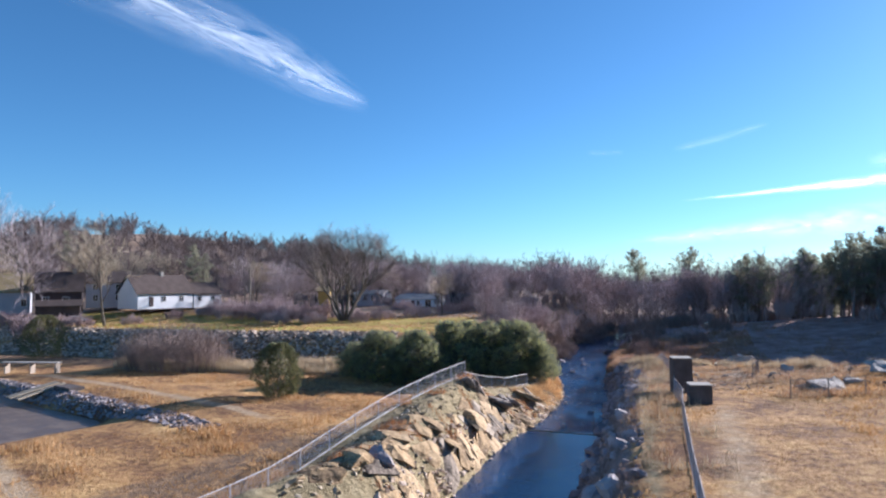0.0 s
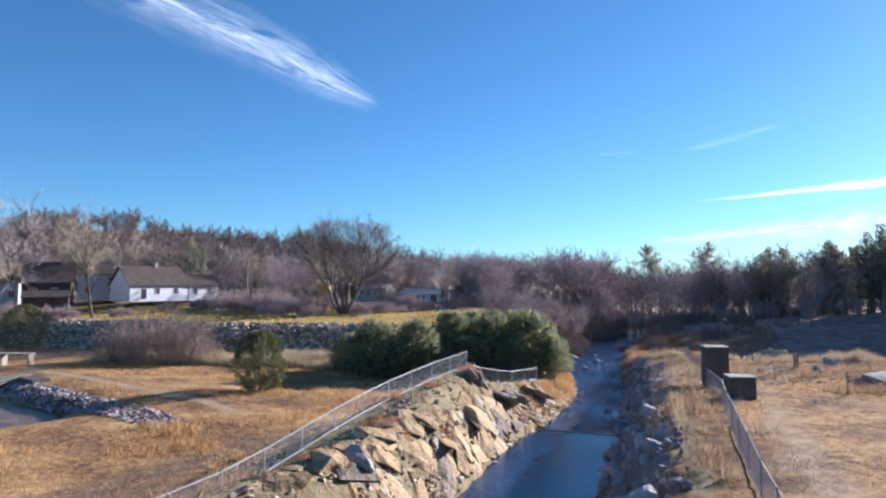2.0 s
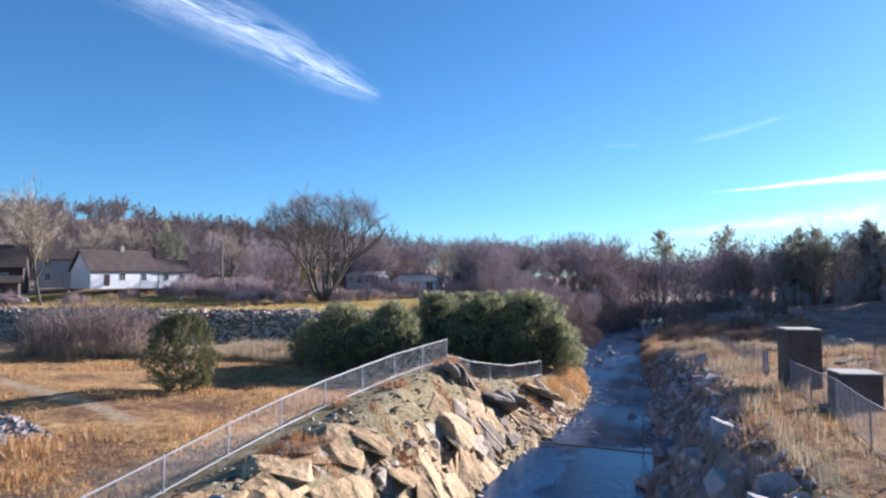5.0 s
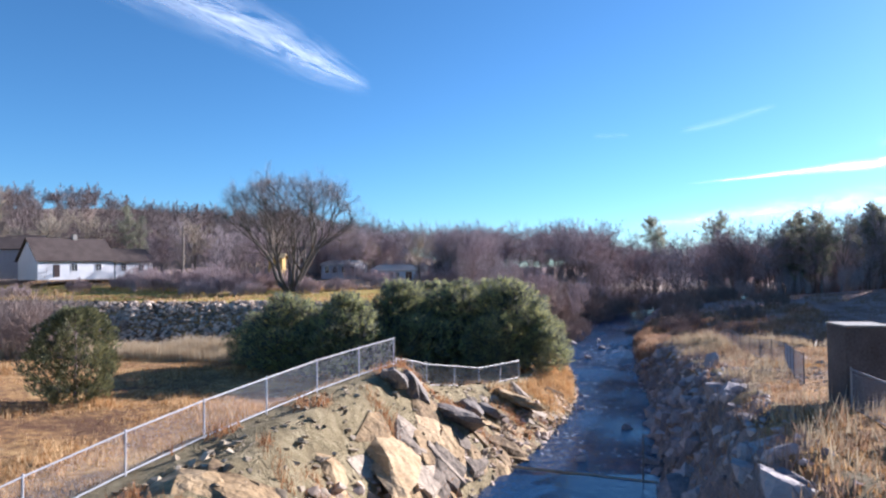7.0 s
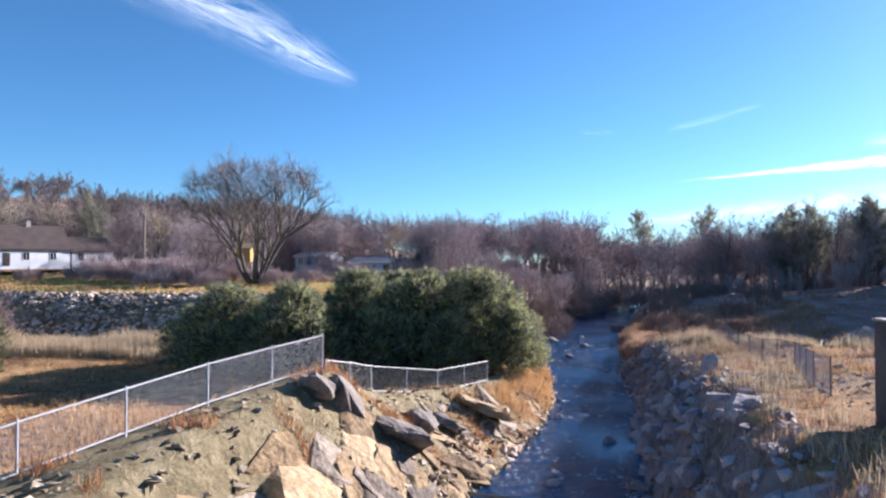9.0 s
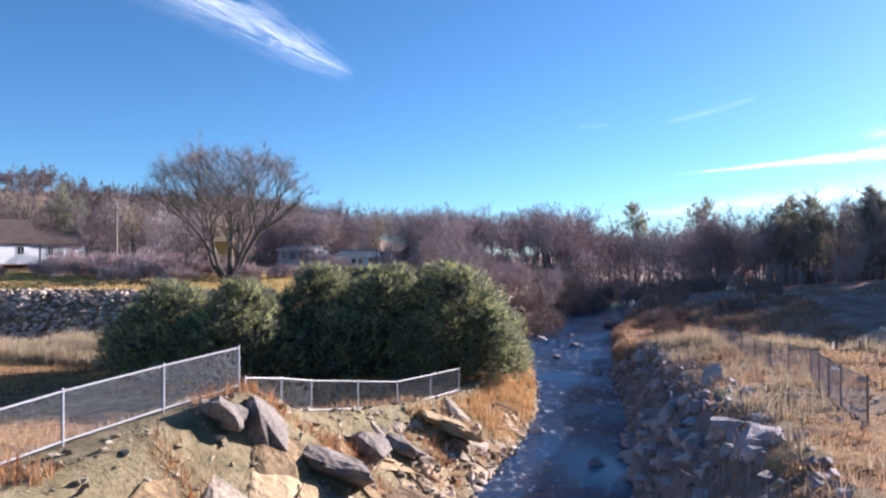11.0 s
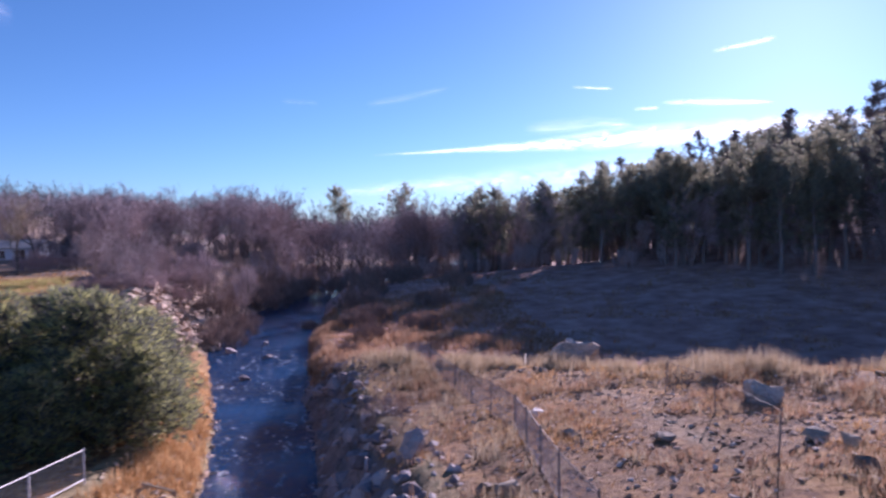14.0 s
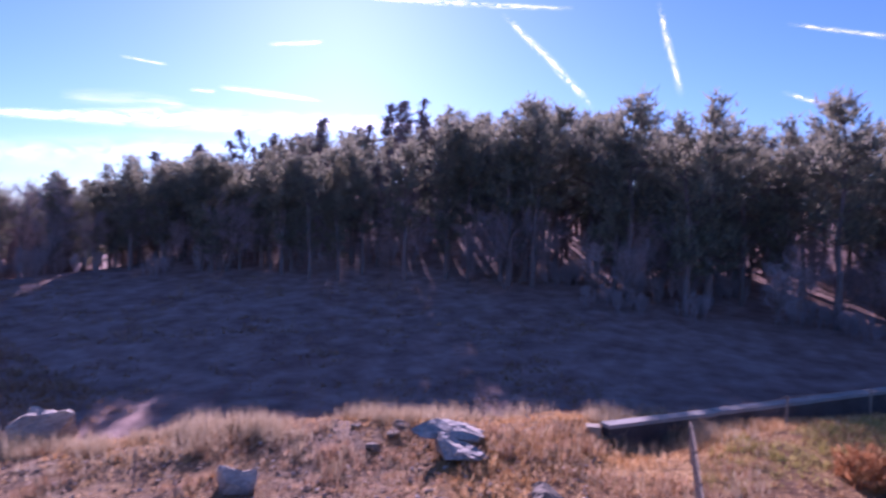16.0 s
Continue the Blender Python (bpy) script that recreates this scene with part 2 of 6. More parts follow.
def water_material():
    m = bpy.data.materials.new("stream_water")
    m.use_nodes = True
    n, l = m.node_tree.nodes, m.node_tree.links
    b = n["Principled BSDF"]
    # blue base paints in part of the sky's reflection
    b.inputs["Base Color"].default_value = (0.012, 0.042, 0.11, 1)
    b.inputs["Roughness"].default_value, b.inputs["IOR"].default_value = 0.06, 1.33
    b.inputs["Specular IOR Level"].default_value = 0.6
    co = n.new("ShaderNodeNewGeometry")
    mp = n.new("ShaderNodeMapping")
    mp.inputs["Scale"].default_value = (1.6, 0.75, 1)
    l.new(co.outputs["Position"], mp.inputs["Vector"])
    w1 = n.new("ShaderNodeTexNoise")
    w1.inputs["Scale"].default_value, w1.inputs["Detail"].default_value, w1.inputs["Roughness"].default_value = 2.0, 7, 0.62
    l.new(mp.outputs["Vector"], w1.inputs["Vector"])
    at = n.new("ShaderNodeAttribute")
    at.attribute_name = "rough_water"
    sc = n.new("ShaderNodeMath")
    sc.operation = "MULTIPLY_ADD"
    sc.inputs[1].default_value, sc.inputs[2].default_value = 0.85, 0.10
    l.new(at.outputs["Fac"], sc.inputs[0])
    bp = n.new("ShaderNodeBump")
    bp.inputs["Distance"].default_value = 0.55
    l.new(sc.outputs[0], bp.inputs["Strength"])
    l.new(w1.outputs["Fac"], bp.inputs["Height"])
    l.new(bp.outputs["Normal"], b.inputs["Normal"])
    # broken white water where the stream runs fast
    w2 = n.new("ShaderNodeTexNoise")
    w2.inputs["Scale"].default_value, w2.inputs["Detail"].default_value, w2.inputs["Roughness"].default_value = 1.3, 8, 0.7
    l.new(mp.outputs["Vector"], w2.inputs["Vector"])
    mr = n.new("ShaderNodeMapRange")
    mr.inputs[1].default_value, mr.inputs[2].default_value = 0.555, 0.66
    l.new(w2.outputs["Fac"], mr.inputs[0])
    ml = n.new("ShaderNodeMath")
    ml.operation = "MULTIPLY"
    l.new(mr.outputs[0], ml.inputs[0])
    l.new(at.outputs["Fac"], ml.inputs[1])
    mx = n.new("ShaderNodeMix")
    mx.data_type = "RGBA"
    # same reflection blue, mixed with white
    mx.inputs[6].default_value, mx.inputs[7].default_value = (0.012, 0.042, 0.11, 1), (0.75, 0.78, 0.82, 1)
    l.new(ml.outputs[0], mx.inputs[0])
    l.new(mx.outputs[2], b.inputs["Base Color"])
    return m


M_GROUND, M_WATER = ground_material(), water_material()
M_POND = mat("muddy_pond_water", [(0.07, 0.05, 0.04), (0.13, 0.095, 0.07), (0.26, 0.20, 0.14)], 0.8, 0.32, 0.3, fine=3, spec=0.3, bump_scale=3)
M_QUARTZ = mat("white_quartz", [(0.62, 0.58, 0.52), (0.80, 0.77, 0.72)], 2.0, 0.7, 0.5, fine=9)
M_PALE_ROCK = mat("pale_boulder_stone", [(0.17, 0.145, 0.13), (0.36, 0.32, 0.28), (0.58, 0.53, 0.46)], 1.0, 0.88, 1.0, fine=7, bump_scale=2.2, relief=0.22)

# ---- building helpers ----
def link(name, verts, faces, material, parent=None, label="", smooth=False):
    me = bpy.data.meshes.new(name)
    me.from_pydata(verts, [], faces)
    me.materials.append(material)
    if smooth:
        me.polygons.foreach_set("use_smooth", [True] * len(me.polygons))
    ob = new(name, me)
    if parent is not None:
        ob.parent = parent
    if label:
        ob["label"] = label
    return ob


def part(name, bm, material, parent=None, label="", smooth=False):
    """Links a bmesh as one mesh object, under a thing or a part."""
    me = bpy.data.meshes.new(name)
    bm.to_mesh(me)
    bm.free()
    me.materials.append(material)
    if smooth:
        me.polygons.foreach_set("use_smooth", [True] * len(me.polygons))
    ob = new(name, me)
    if parent is not None:
        ob.parent = parent
    if label:
        ob["label"] = label
    return ob


def empty(name, m, label, category, group="", kind=""):
    ob = new(name)
    ob.matrix_world = m
    return tagged(ob, label, category, group, kind)


def box(bm, x0, y0, z0, x1, y1, z1, bevel=0.0, m=None):
    v = [bm.verts.new((x, y, z)) for z in (z0, z1) for y in (y0, y1) for x in (x0, x1)]
    f = [bm.faces.new([v[k] for k in q]) for q in ((0, 2, 3, 1), (4, 5, 7, 6), (0, 1, 5, 4), (1, 3, 7, 5), (3, 2, 6, 7), (2, 0, 4, 6))]
    if bevel:
        es = list({e for q in f for e in q.edges})
        r = bmesh.ops.bevel(bm, geom=es, offset=bevel, segments=2, affect="EDGES")
        v = list({w for q in r["faces"] for w in q.verts} | {w for w in v if w.is_valid})
    if m is not None:
        bmesh.ops.transform(bm, matrix=m, verts=v)
    return bm


class Shape:
    """Vertices and faces gathered for one mesh."""

    def __init__(self):
        self.v, self.f = [], []

    def tube(self, points, radii, sides=5):
        base = len(self.v)
        last = len(points) - 1
        for k, p in enumerate(points):
            a = (points[min(k + 1, last)] - points[max(k - 1, 0)])
            a = a.normalized() if a.length > 1e-9 else Vector((0, 0, 1))
            u = a.cross(Vector((0.31, 0.95, 0.05)))
            u = u.normalized() if u.length > 1e-6 else Vector((1, 0, 0))
            w = a.cross(u)
            for s in range(sides):
                c = 2 * math.pi * s / sides
                self.v.append(tuple(p + radii[k] * (math.cos(c) * u + math.sin(c) * w)))
        for k in range(last):
            for s in range(sides):
                t = (s + 1) % sides
                self.f.append((base + k * sides + s, base + k * sides + t, base + (k + 1) * sides + t, base + (k + 1) * sides + s))
        return self

    def blade(self, p, d, length, width, droop=0.0):
        side = d.cross(Vector((random.uniform(-1, 1), random.uniform(-1, 1), random.uniform(-1, 1))))
        side = side.normalized() * width / 2 if side.length > 1e-6 else Vector((width / 2, 0, 0))
        b = len(self.v)
        tip = p + d * length - Vector((0, 0, droop))
        mid = p + d * (length * 0.45)
        self.v += [tuple(p - side * 0.5), tuple(mid - side), tuple(tip), tuple(mid + side), tuple(p + side * 0.5)]
        self.f += [(b, b + 1, b + 3, b + 4), (b + 1, b + 2, b + 3)]

    def tri(self, p, d, length, width):
        side = d.cross(Vector((random.uniform(-1, 1), random.uniform(-1, 1), random.uniform(-1, 1))))
        side = side.normalized() * width / 2 if side.length > 1e-6 else Vector((width / 2, 0, 0))
        b = len(self.v)
        self.v += [tuple(p - side), tuple(p + side), tuple(p + d * length)]
        self.f.append((b, b + 1, b + 2))

    def link(self, name, material, parent=None, label="", smooth=False):
        return link(name, self.v, self.f, material, parent, label, smooth)


def bar(shape, a, b, r, sides=6):
    shape.tube([Vector(a), Vector(b)], [r, r], sides)


# ---- the lie of the land ----
WATER, POOL = -7.9, -7.78
LEFT_SHORE = ((-60, 20, 41, 50, 56, 60, 68, 75, 85, 100, 109, 120, 130, 145, 170, 260), (-22, -6.5, -0.6, 2.2, 4.5, 6.3, 9.7, 11.8, 13.3, 14.5, 15.2, 17.5, 21, 28, 44, 120))
RIGHT_SHORE = ((-60, 20, 41, 50, 56, 60, 68, 75, 85, 100, 109, 120, 130, 145, 170, 260), (-13, 0.8, 6.8, 9.5, 11.6, 12.8, 14.8, 16.6, 18.9, 22.0, 24.4, 28.3, 31.5, 36, 52, 130))
FENCE = ((20, 33, 36, 39.4, 42, 45, 48.8, 53.4, 58.1, 60, 62.6, 67, 72, 80, 90, 110, 125, 160), (-19.3, -12.6, -11.0, -9.3, -7.95, -6.4, -4.44, -2.07, 0.36, 0.5, 1.65, 4.5, 7.2, 10.0, 11.0, 11.6, 15, 30))
FENCE_Z = ((20, 33, 36, 39.4, 42, 45, 48.8, 53.4, 58.1, 60, 62.6, 67, 72, 80, 95, 125), (-6.4, -6.2, -6.0, -5.45, -4.85, -4.2, -3.62, -3.12, -2.8, -4.0, -4.6, -5.4, -5.9, -6.3, -6.5, -6.4))
CREST = ((20, 30, 34.5, 40, 45, 49, 53, 58, 62, 72, 160), (0.45, 0.45, 0.58, 0.55, 0.5, 0.4, 0.3, 0.12, 0.1, 0.1, 0.1))
CREST_Z = ((20, 30, 34.5, 40, 45, 49, 53, 58, 62, 72, 160), (-4.2, -4.0, -3.9, -3.9, -3.6, -3.4, -3.05, -2.85, -4.5, -5.95, -6.5))
FIELD = ((-40, 0, 48, 58, 65, 85, 100, 115, 140), (-2.3, -2.4, -2.7, -3.6, -4.2, -5.5, -6.4, -7.1, -7.3))
TERRACE = ((-200, -85, -63, -37, -22, -13, -4, 4, 9, 12.5, 15), (140, 121, 111, 103, 101.5, 99.5, 100, 104, 110, 118, 135))


def wave(x, y, s, k=0.0):
    return (np.sin(x / s + 1.7 * np.sin(y / (1.31 * s) + k)) + np.sin(y / (0.83 * s) + 1.3 * np.sin(x / (1.17 * s) + 2 * k + 1))) / 2


def soft(a):
    a = np.clip(a, 0, 1)
    return a * a * (3 - 2 * a)


def edge_out(x, y):
    """Metres beyond the far rim of the field, towards the pines."""
    return (x - 35.5) * 0.837 + (y - 68) * 0.547


def land(x, y):
    x, y = np.asarray(x, float), np.asarray(y, float)
    left, right = np.interp(y, *LEFT_SHORE), np.interp(y, *RIGHT_SHORE)
    fx, fz = np.interp(y, *FENCE), np.interp(y, *FENCE_Z)
    cu, cz = np.interp(y, *CREST), np.interp(y, *CREST_Z)
    cx = fx + cu * (left - fx)
    # west: plain, fence ridge, crest, bank
    u = np.clip((x - cx) / np.maximum(left - cx, 0.5), 0, 1.6)
    steep = soft((y - 45) / 8)
    fall = np.interp(u, (0, 0.3, 0.6, 0.85, 1, 1.6), (0, 0.10, 0.36, 0.72, 1, 1.25)) * (1 - steep) + np.interp(u, (0, 0.22, 0.6, 0.85, 1, 1.6), (0, 0.26, 0.58, 0.84, 1, 1.25)) * steep
    bank = cz + (WATER - 0.15 - cz) * fall
    plain = -5.85 + 0.18 * wave(x, y, 9) - 0.5 * soft((36 - y) / 20)
    over = soft((fx - x) / np.maximum(2.0, 2.2 * (fz - plain)))
    ridge = np.where(x < fx, fz + (plain - fz) * over, fz + (cz - fz) * soft((x - fx) / np.maximum(cx - fx, 0.3)))
    west = np.where(x > cx, bank, ridge)
    # the pond and its dam of stones
    along = (x + 54) * 0.816 + (y - 77) * -0.578
    across = (x + 54) * -0.578 + (y - 77) * -0.816
    pond = soft((across - 1.0) / 3) * soft((19 - across) / 6) * soft((36 - along) / 8) * soft((along + 40) / 5)
    west = west - 1.3 * pond * (x < fx - 3)
    mound = np.exp(-((across + 4) / 5) ** 2) * soft((along + 2) / 6) * soft((46 - along) / 10)
    west = west + 0.42 * mound * (x < fx - 3)
    # terrace with the lawn and the houses
    ty = np.interp(x, *TERRACE)
    rise = soft((y - (ty - 10.5)) / 10.0)
    lawn = -2.2 + 0.028 * np.clip(y - ty - 12, 0, 40) + 0.035 * np.clip(-x - 30, 0, 40) * soft((y - ty - 8) / 30) + 0.13 * np.clip(y - 168, 0, 170) * soft((-x + 25) / 115) + 0.085 * np.clip(y - 168, 0, 110) * soft((-x - 100) / 60)
    inside = soft((np.interp(y, (90, 110, 125, 140, 180), (15, 14, 16, 21, 40)) - x) / 5.0)
    west = west + (lawn - west) * rise * inside
    # east: bank and field
    fld = np.interp(y, *FIELD) + 0.12 * wave(x, y, 5, 1)
    fld = fld + 0.75 * soft((x - 17) / 12) * soft((78 - y) / 14) * soft((y - 50) / 6) * soft((41 - x) / 4)
    wide = np.interp(y, (0, 37, 64, 90, 130), (4.6, 4.3, 3.3, 2.4, 2.0))
    v = np.clip((x - right) / wide, -0.6, 1)
    east = np.where(v < 1, WATER - 0.15 + (fld - WATER + 0.15) * np.interp(v, (-0.6, 0, 0.35, 0.75, 1), (-0.25, 0, 0.45, 0.92, 1)), fld)
    q = edge_out(x, y)
    hollow = soft(q / 9) * soft((170 - y) / 40) * soft((x - right + 0.3) / 4)
    rim = 0.5 * np.exp(-((q + 2.5) / 3.0) ** 2) * soft((100 - y) / 20)
    slope = 0.10 * np.clip(q - 22, 0, 45) + 0.05 * np.clip(q - 42, 0, 130) * soft((x - 20 - 0.45 * y) / 50) + 0.19 * np.clip(q - 64, 0, 70) * soft((x - 0.45 * y) / 60)
    east = east + rim + hollow * (-6.9 - fld + slope)
    east = east - 1.1 * np.exp(-(((x - 42.5) / 2.6) ** 2 + ((y - 50.9) / 1.8) ** 2)) + 0.35 * np.exp(-(((x - 44) / 7) ** 2 + ((y - 46.0) / 3.5) ** 2))
    wa, wd = (x - 42.3) * 0.766 - (y - 52.4) * 0.643, -(x - 42.3) * 0.643 - (y - 52.4) * 0.766
    east = east - 1.15 * np.exp(-((wd - 0.5) / 3.0) ** 2) * soft(wa / 3) * soft((34 - wa) / 6)
    mid = (left + right) / 2
    z = np.where(x < mid, west, east)
    bed = WATER - 0.75
    return np.maximum(z, bed) + 0.05 * wave(x, y, 1.3, 2)


def zat(x, y):
    return float(land(x, y))


def axis_steps(lo, a, b, hi, fine, grow=1.16):
    mid = list(np.arange(a, b + 1e-6, fine))
    out, s, p = [], fine, b
    while p < hi:
        s *= grow
        p += s
        out.append(p)
    back, s, p = [], fine, a
    while p > lo:
        s *= grow
        p -= s
        back.append(p)
    return np.array(back[::-1] + mid + out)


def build_ground():
    xs, ys = axis_steps(-2600, -62, 50, 2600, 0.55), axis_steps(-1200, 14, 116, 3200, 0.6)
    gx, gy = np.meshgrid(xs, ys)
    gz = land(gx, gy)
    rough = soft((gx - np.interp(gy, *FENCE)) / 2) * soft((np.interp(gy, *RIGHT_SHORE) + 6 - gx) / 2) * (gy < 125) * (gy > 10)
    gz = gz + 0.09 * wave(gx, gy, 0.37, 4) * wave(gx, gy, 1.9, 5) * (gx > np.interp(gy, *RIGHT_SHORE) + 3) * (edge_out(gx, gy) < 6) * (gy < 110) * (gy > 14)
    gz = gz + rough * 0.16 * wave(gx, gy, 0.55, 3) * (gz > WATER)
    nx, ny = len(xs), len(ys)
    verts = np.stack([gx.ravel(), gy.ravel(), gz.ravel()], 1)
    i = np.arange(nx * ny).reshape(ny, nx)
    faces = np.stack([i[:-1, :-1].ravel(), i[:-1, 1:].ravel(), i[1:, 1:].ravel(), i[1:, :-1].ravel()], 1)
    me = bpy.data.meshes.new("ground")
    me.from_pydata(verts.tolist(), [], faces.tolist())
    me.polygons.foreach_set("use_smooth", [True] * len(me.polygons))
    me.materials.append(M_GROUND)
    x, y = verts[:, 0], verts[:, 1]
    fx, left, right = np.interp(y, *FENCE), np.interp(y, *LEFT_SHORE), np.interp(y, *RIGHT_SHORE)
    ty = np.interp(x, *TERRACE)
    q = edge_out(x, y)
    west = x < (left + right) / 2
    masks = {
        "lawn": west * (x < 12) * np.maximum(soft((y - ty + 1) / 2) * soft((ty + 13 - y) / 4), 0.55 * soft((y - ty - 10) / 4) * soft((ty + 34 - y) / 8)),
        "litter": np.maximum(np.where(west, soft((y - ty - 24) / 10) * 0.8 + soft((y - 138) / 10) + soft((x - 1) / 4) * soft((y - 104) / 6), 0), np.where(~west, soft((y - 118) / 10), 0)),
        "lifted_duff": np.where(~west, soft((q - 1) / 5) * 0.95, 0),
        "soil": np.where(west, soft((x - fx + 1.0) / 1.2) * soft((92 - y) / 8), 0.6 * soft(1 - np.abs(right + np.interp(y, (0, 37, 64, 90), (5.0, 4.6, 3.4, 2.2)) - x) / 1.5)) * (y < 130),
        "gravel": np.where(~west, 0.52 * np.exp(-((x - (14.0 + (y - 35) * 0.34)) / 2.2) ** 2) * soft((52 - y) / 12) + 0.5 * np.exp(-((x - (25 + (y - 60) * 0.35)) / 1.2) ** 2) * soft((y - 54) / 4) * soft((80 - y) / 10), 0)
        + np.where(west, 0.7 * np.exp(-(((x + 27) * 0.7 + (y - 38.5) * 0.7) / 1.4) ** 2) + 0.5 * np.exp(-(((x + 54) * -0.578 + (y - 77) * -0.816 + 3.6) / 1.0) ** 2) * 1.3 * soft(((x + 54) * 0.816 - (y - 77) * 0.578 + 6) / 6) * soft((50 - (x + 54) * 0.816 + (y - 77) * 0.578) / 8), 0),
        "clods": np.where(~west, 0.58 * soft((y - 49) / 10) * soft((6 - q) / 5), 0),
        # covers the right bank's slope, where the shade tone is painted
        "shade_soil": np.where(west, 0, 0.85 * soft((right + np.interp(y, (0, 37, 64, 90), (5.0, 4.5, 3.3, 2.2)) - x) / 1.6)) * (y < 125),
        "dark_ground": np.where(west, 0.8 * soft((fx - 0.5 - x) / 1.5) * soft((x - fx + 12) / 6) * soft((58 - y) / 10), 0) + np.where(west, 0.7 * soft(1.2 - np.abs(y - ty + 14) / 6) * (x < -33), 0),
    }
    for name, value in masks.items():
        at = me.attributes.new(name, "FLOAT", "POINT")
        at.data.foreach_set("value", np.clip(value, 0, 1).astype(np.float32))
    return tagged(new("ground", me), "dry autumn grassland with bare banks and leaf litter", "ground", kind="structure")


build_ground()


def build_water(name, y0, y1, level, fast, label):
    rows = np.arange(y0, y1 + 0.01, 0.8)
    verts, faces, rough = [], [], []
    cols = 13
    for y in rows:
        a, b = np.interp(y, *LEFT_SHORE) - 1.2, np.interp(y, *RIGHT_SHORE) + 1.2
        if y > 165:
            a, b = a - 1, b + 1
        for k in range(cols):
            x = a + (b - a) * k / (cols - 1)
            verts.append((x, y, level + 0.03 * fast * float(wave(x, y, 0.6))))
            rough.append(fast * float(np.clip(0.55 + 0.5 * wave(x, y, 2.2) - 0.4 * max(0, (y - 95) / 30), 0.1, 1)))
    for r in range(len(rows) - 1):
        for k in range(cols - 1):
            i = r * cols + k
            faces.append((i, i + 1, i + cols + 1, i + cols))
    ob = link(name, verts, faces, M_WATER, smooth=True)
    at = ob.data.attributes.new("rough_water", "FLOAT", "POINT")
    at.data.foreach_set("value", np.array(rough, np.float32))
    return tagged(ob, label, "water", kind="structure")


def skew_water():
    """The stream above and below the sill, which crosses it at a slant."""
    build_water("water_pool", -58, 58.4, POOL, 0.06, "smooth dark stream water reflecting blue sky")
    build_water("water_riffle", 58.4, 258, WATER, 1.0, "rippled stream water running over stones")


skew_water()
pond_pts = [(-75, 92), (-56, 78.2), (-40, 66.6), (-26, 56.9), (-23, 52), (-29, 47), (-40, 50), (-60, 62), (-80, 78)]
tagged(link("water_pond", [(x, y, -6.62) for x, y in pond_pts], [tuple(range(len(pond_pts)))], M_POND), "shallow still pond behind a stone dam", "water", kind="structure")


# ---- fences ----
def chain_link(shape, a, b, za, zb, low, high, pitch=0.055, r=0.0022):
    """Diagonal wires of one bay, from post a to post b; low and high are the wire's edges above the ground line."""
    a, b = Vector((a[0], a[1], 0)), Vector((b[0], b[1], 0))
    span = (b - a).length
    d = (b - a) / span
    h = high - low

    def at(s, w):
        return a + d * s + Vector((0, 0, za + (zb - za) * s / span + low + w))

    k = -h
    while k < span:
        for flip in (False, True):
            s0, w0, s1, w1 = k, 0.0, k + h, h
            if s0 < 0:
                w0, s0 = -s0, 0.0
            if s1 > span:
                w1, s1 = h - (s1 - span), span
            if s1 - s0 > 0.01:
                p, q = (at(s0, w0), at(s1, w1)) if not flip else (at(s0, h - w0), at(s1, h - w1))
                shape.tube([p, q], [r, r], 3)
        k += pitch * math.sqrt(2)


def fence(name, label, line, height, post_r, rail_r, steel, wire, group, bottom=True, lean=None, top=True):
    """A chain-link fence along posts (x, y, z)."""
    ob = empty(name, Matrix.Translation(line[0]), label, "fence", group)
    o = Vector(line[0])
    for k, p in enumerate(line):
        s = Shape()
        foot = Vector(p) - o
        tip = foot + Vector((0, 0, height + 0.05)) + (Vector(lean[k]) if lean else Vector())
        s.tube([foot - Vector((0, 0, 0.25)), tip, tip + Vector((0, 0, 0.03))], [post_r, post_r, post_r * 0.4], 7)
        s.link("post", steel, ob)
    for k in range(len(line) - 1):
        a, b = Vector(line[k]) - o, Vector(line[k + 1]) - o
        ta, tb = (Vector(lean[k]), Vector(lean[k + 1])) if lean else (Vector(), Vector())
        if top:
            s = Shape()
            bar(s, a + Vector((0, 0, height)) + ta, b + Vector((0, 0, height)) + tb, rail_r)
            s.link("top_rail", steel, ob)
        if bottom:
            s = Shape()
            bar(s, a + Vector((0, 0, 0.07)), b + Vector((0, 0, 0.07)), rail_r)
            s.link("bottom_rail", steel, ob)
        s = Shape()
        chain_link(s, a, b, a.z, b.z, 0.08, height, r=0.0022 if bottom else 0.0016)
        s.link("wire_mesh", wire, ob)
    return ob


def spaced(points, step):
    """Posts about a step apart along a line of (x, y)."""
    out = []
    for (x0, y0), (x1, y1) in zip(points[:-1], points[1:]):
        n = max(1, round(math.hypot(x1 - x0, y1 - y0) / step))
        out += [(x0 + (x1 - x0) * k / n, y0 + (y1 - y0) * k / n) for k in range(n)]
    return out + [points[-1]]


ridge_line = [(float(np.interp(58.15 - 2.42 * k, *FENCE)), 58.15 - 2.42 * k) for k in range(12)]
fence("chain_link_fence", "galvanised chain-link fence climbing the stone bank", [(x, y, float(np.interp(y, *FENCE_Z)) + 0.02) for x, y in ridge_line], 1.2, 0.032, 0.026, M_STEEL, M_WIRE, "stream fences")
lower = spaced([(0.42, 58.6), (1.65, 62.6), (4.5, 67.0), (7.3, 72.0)], 2.6)
fence("chain_link_fence", "lower galvanised chain-link fence below the young pines", [(x, y, float(np.interp(y, (58.6, 60, 62.6, 67, 72), (-3.75, -4.0, -4.6, -5.5, -5.8)))) for x, y in lower], 1.15, 0.03, 0.024, M_STEEL, M_WIRE, "stream fences")
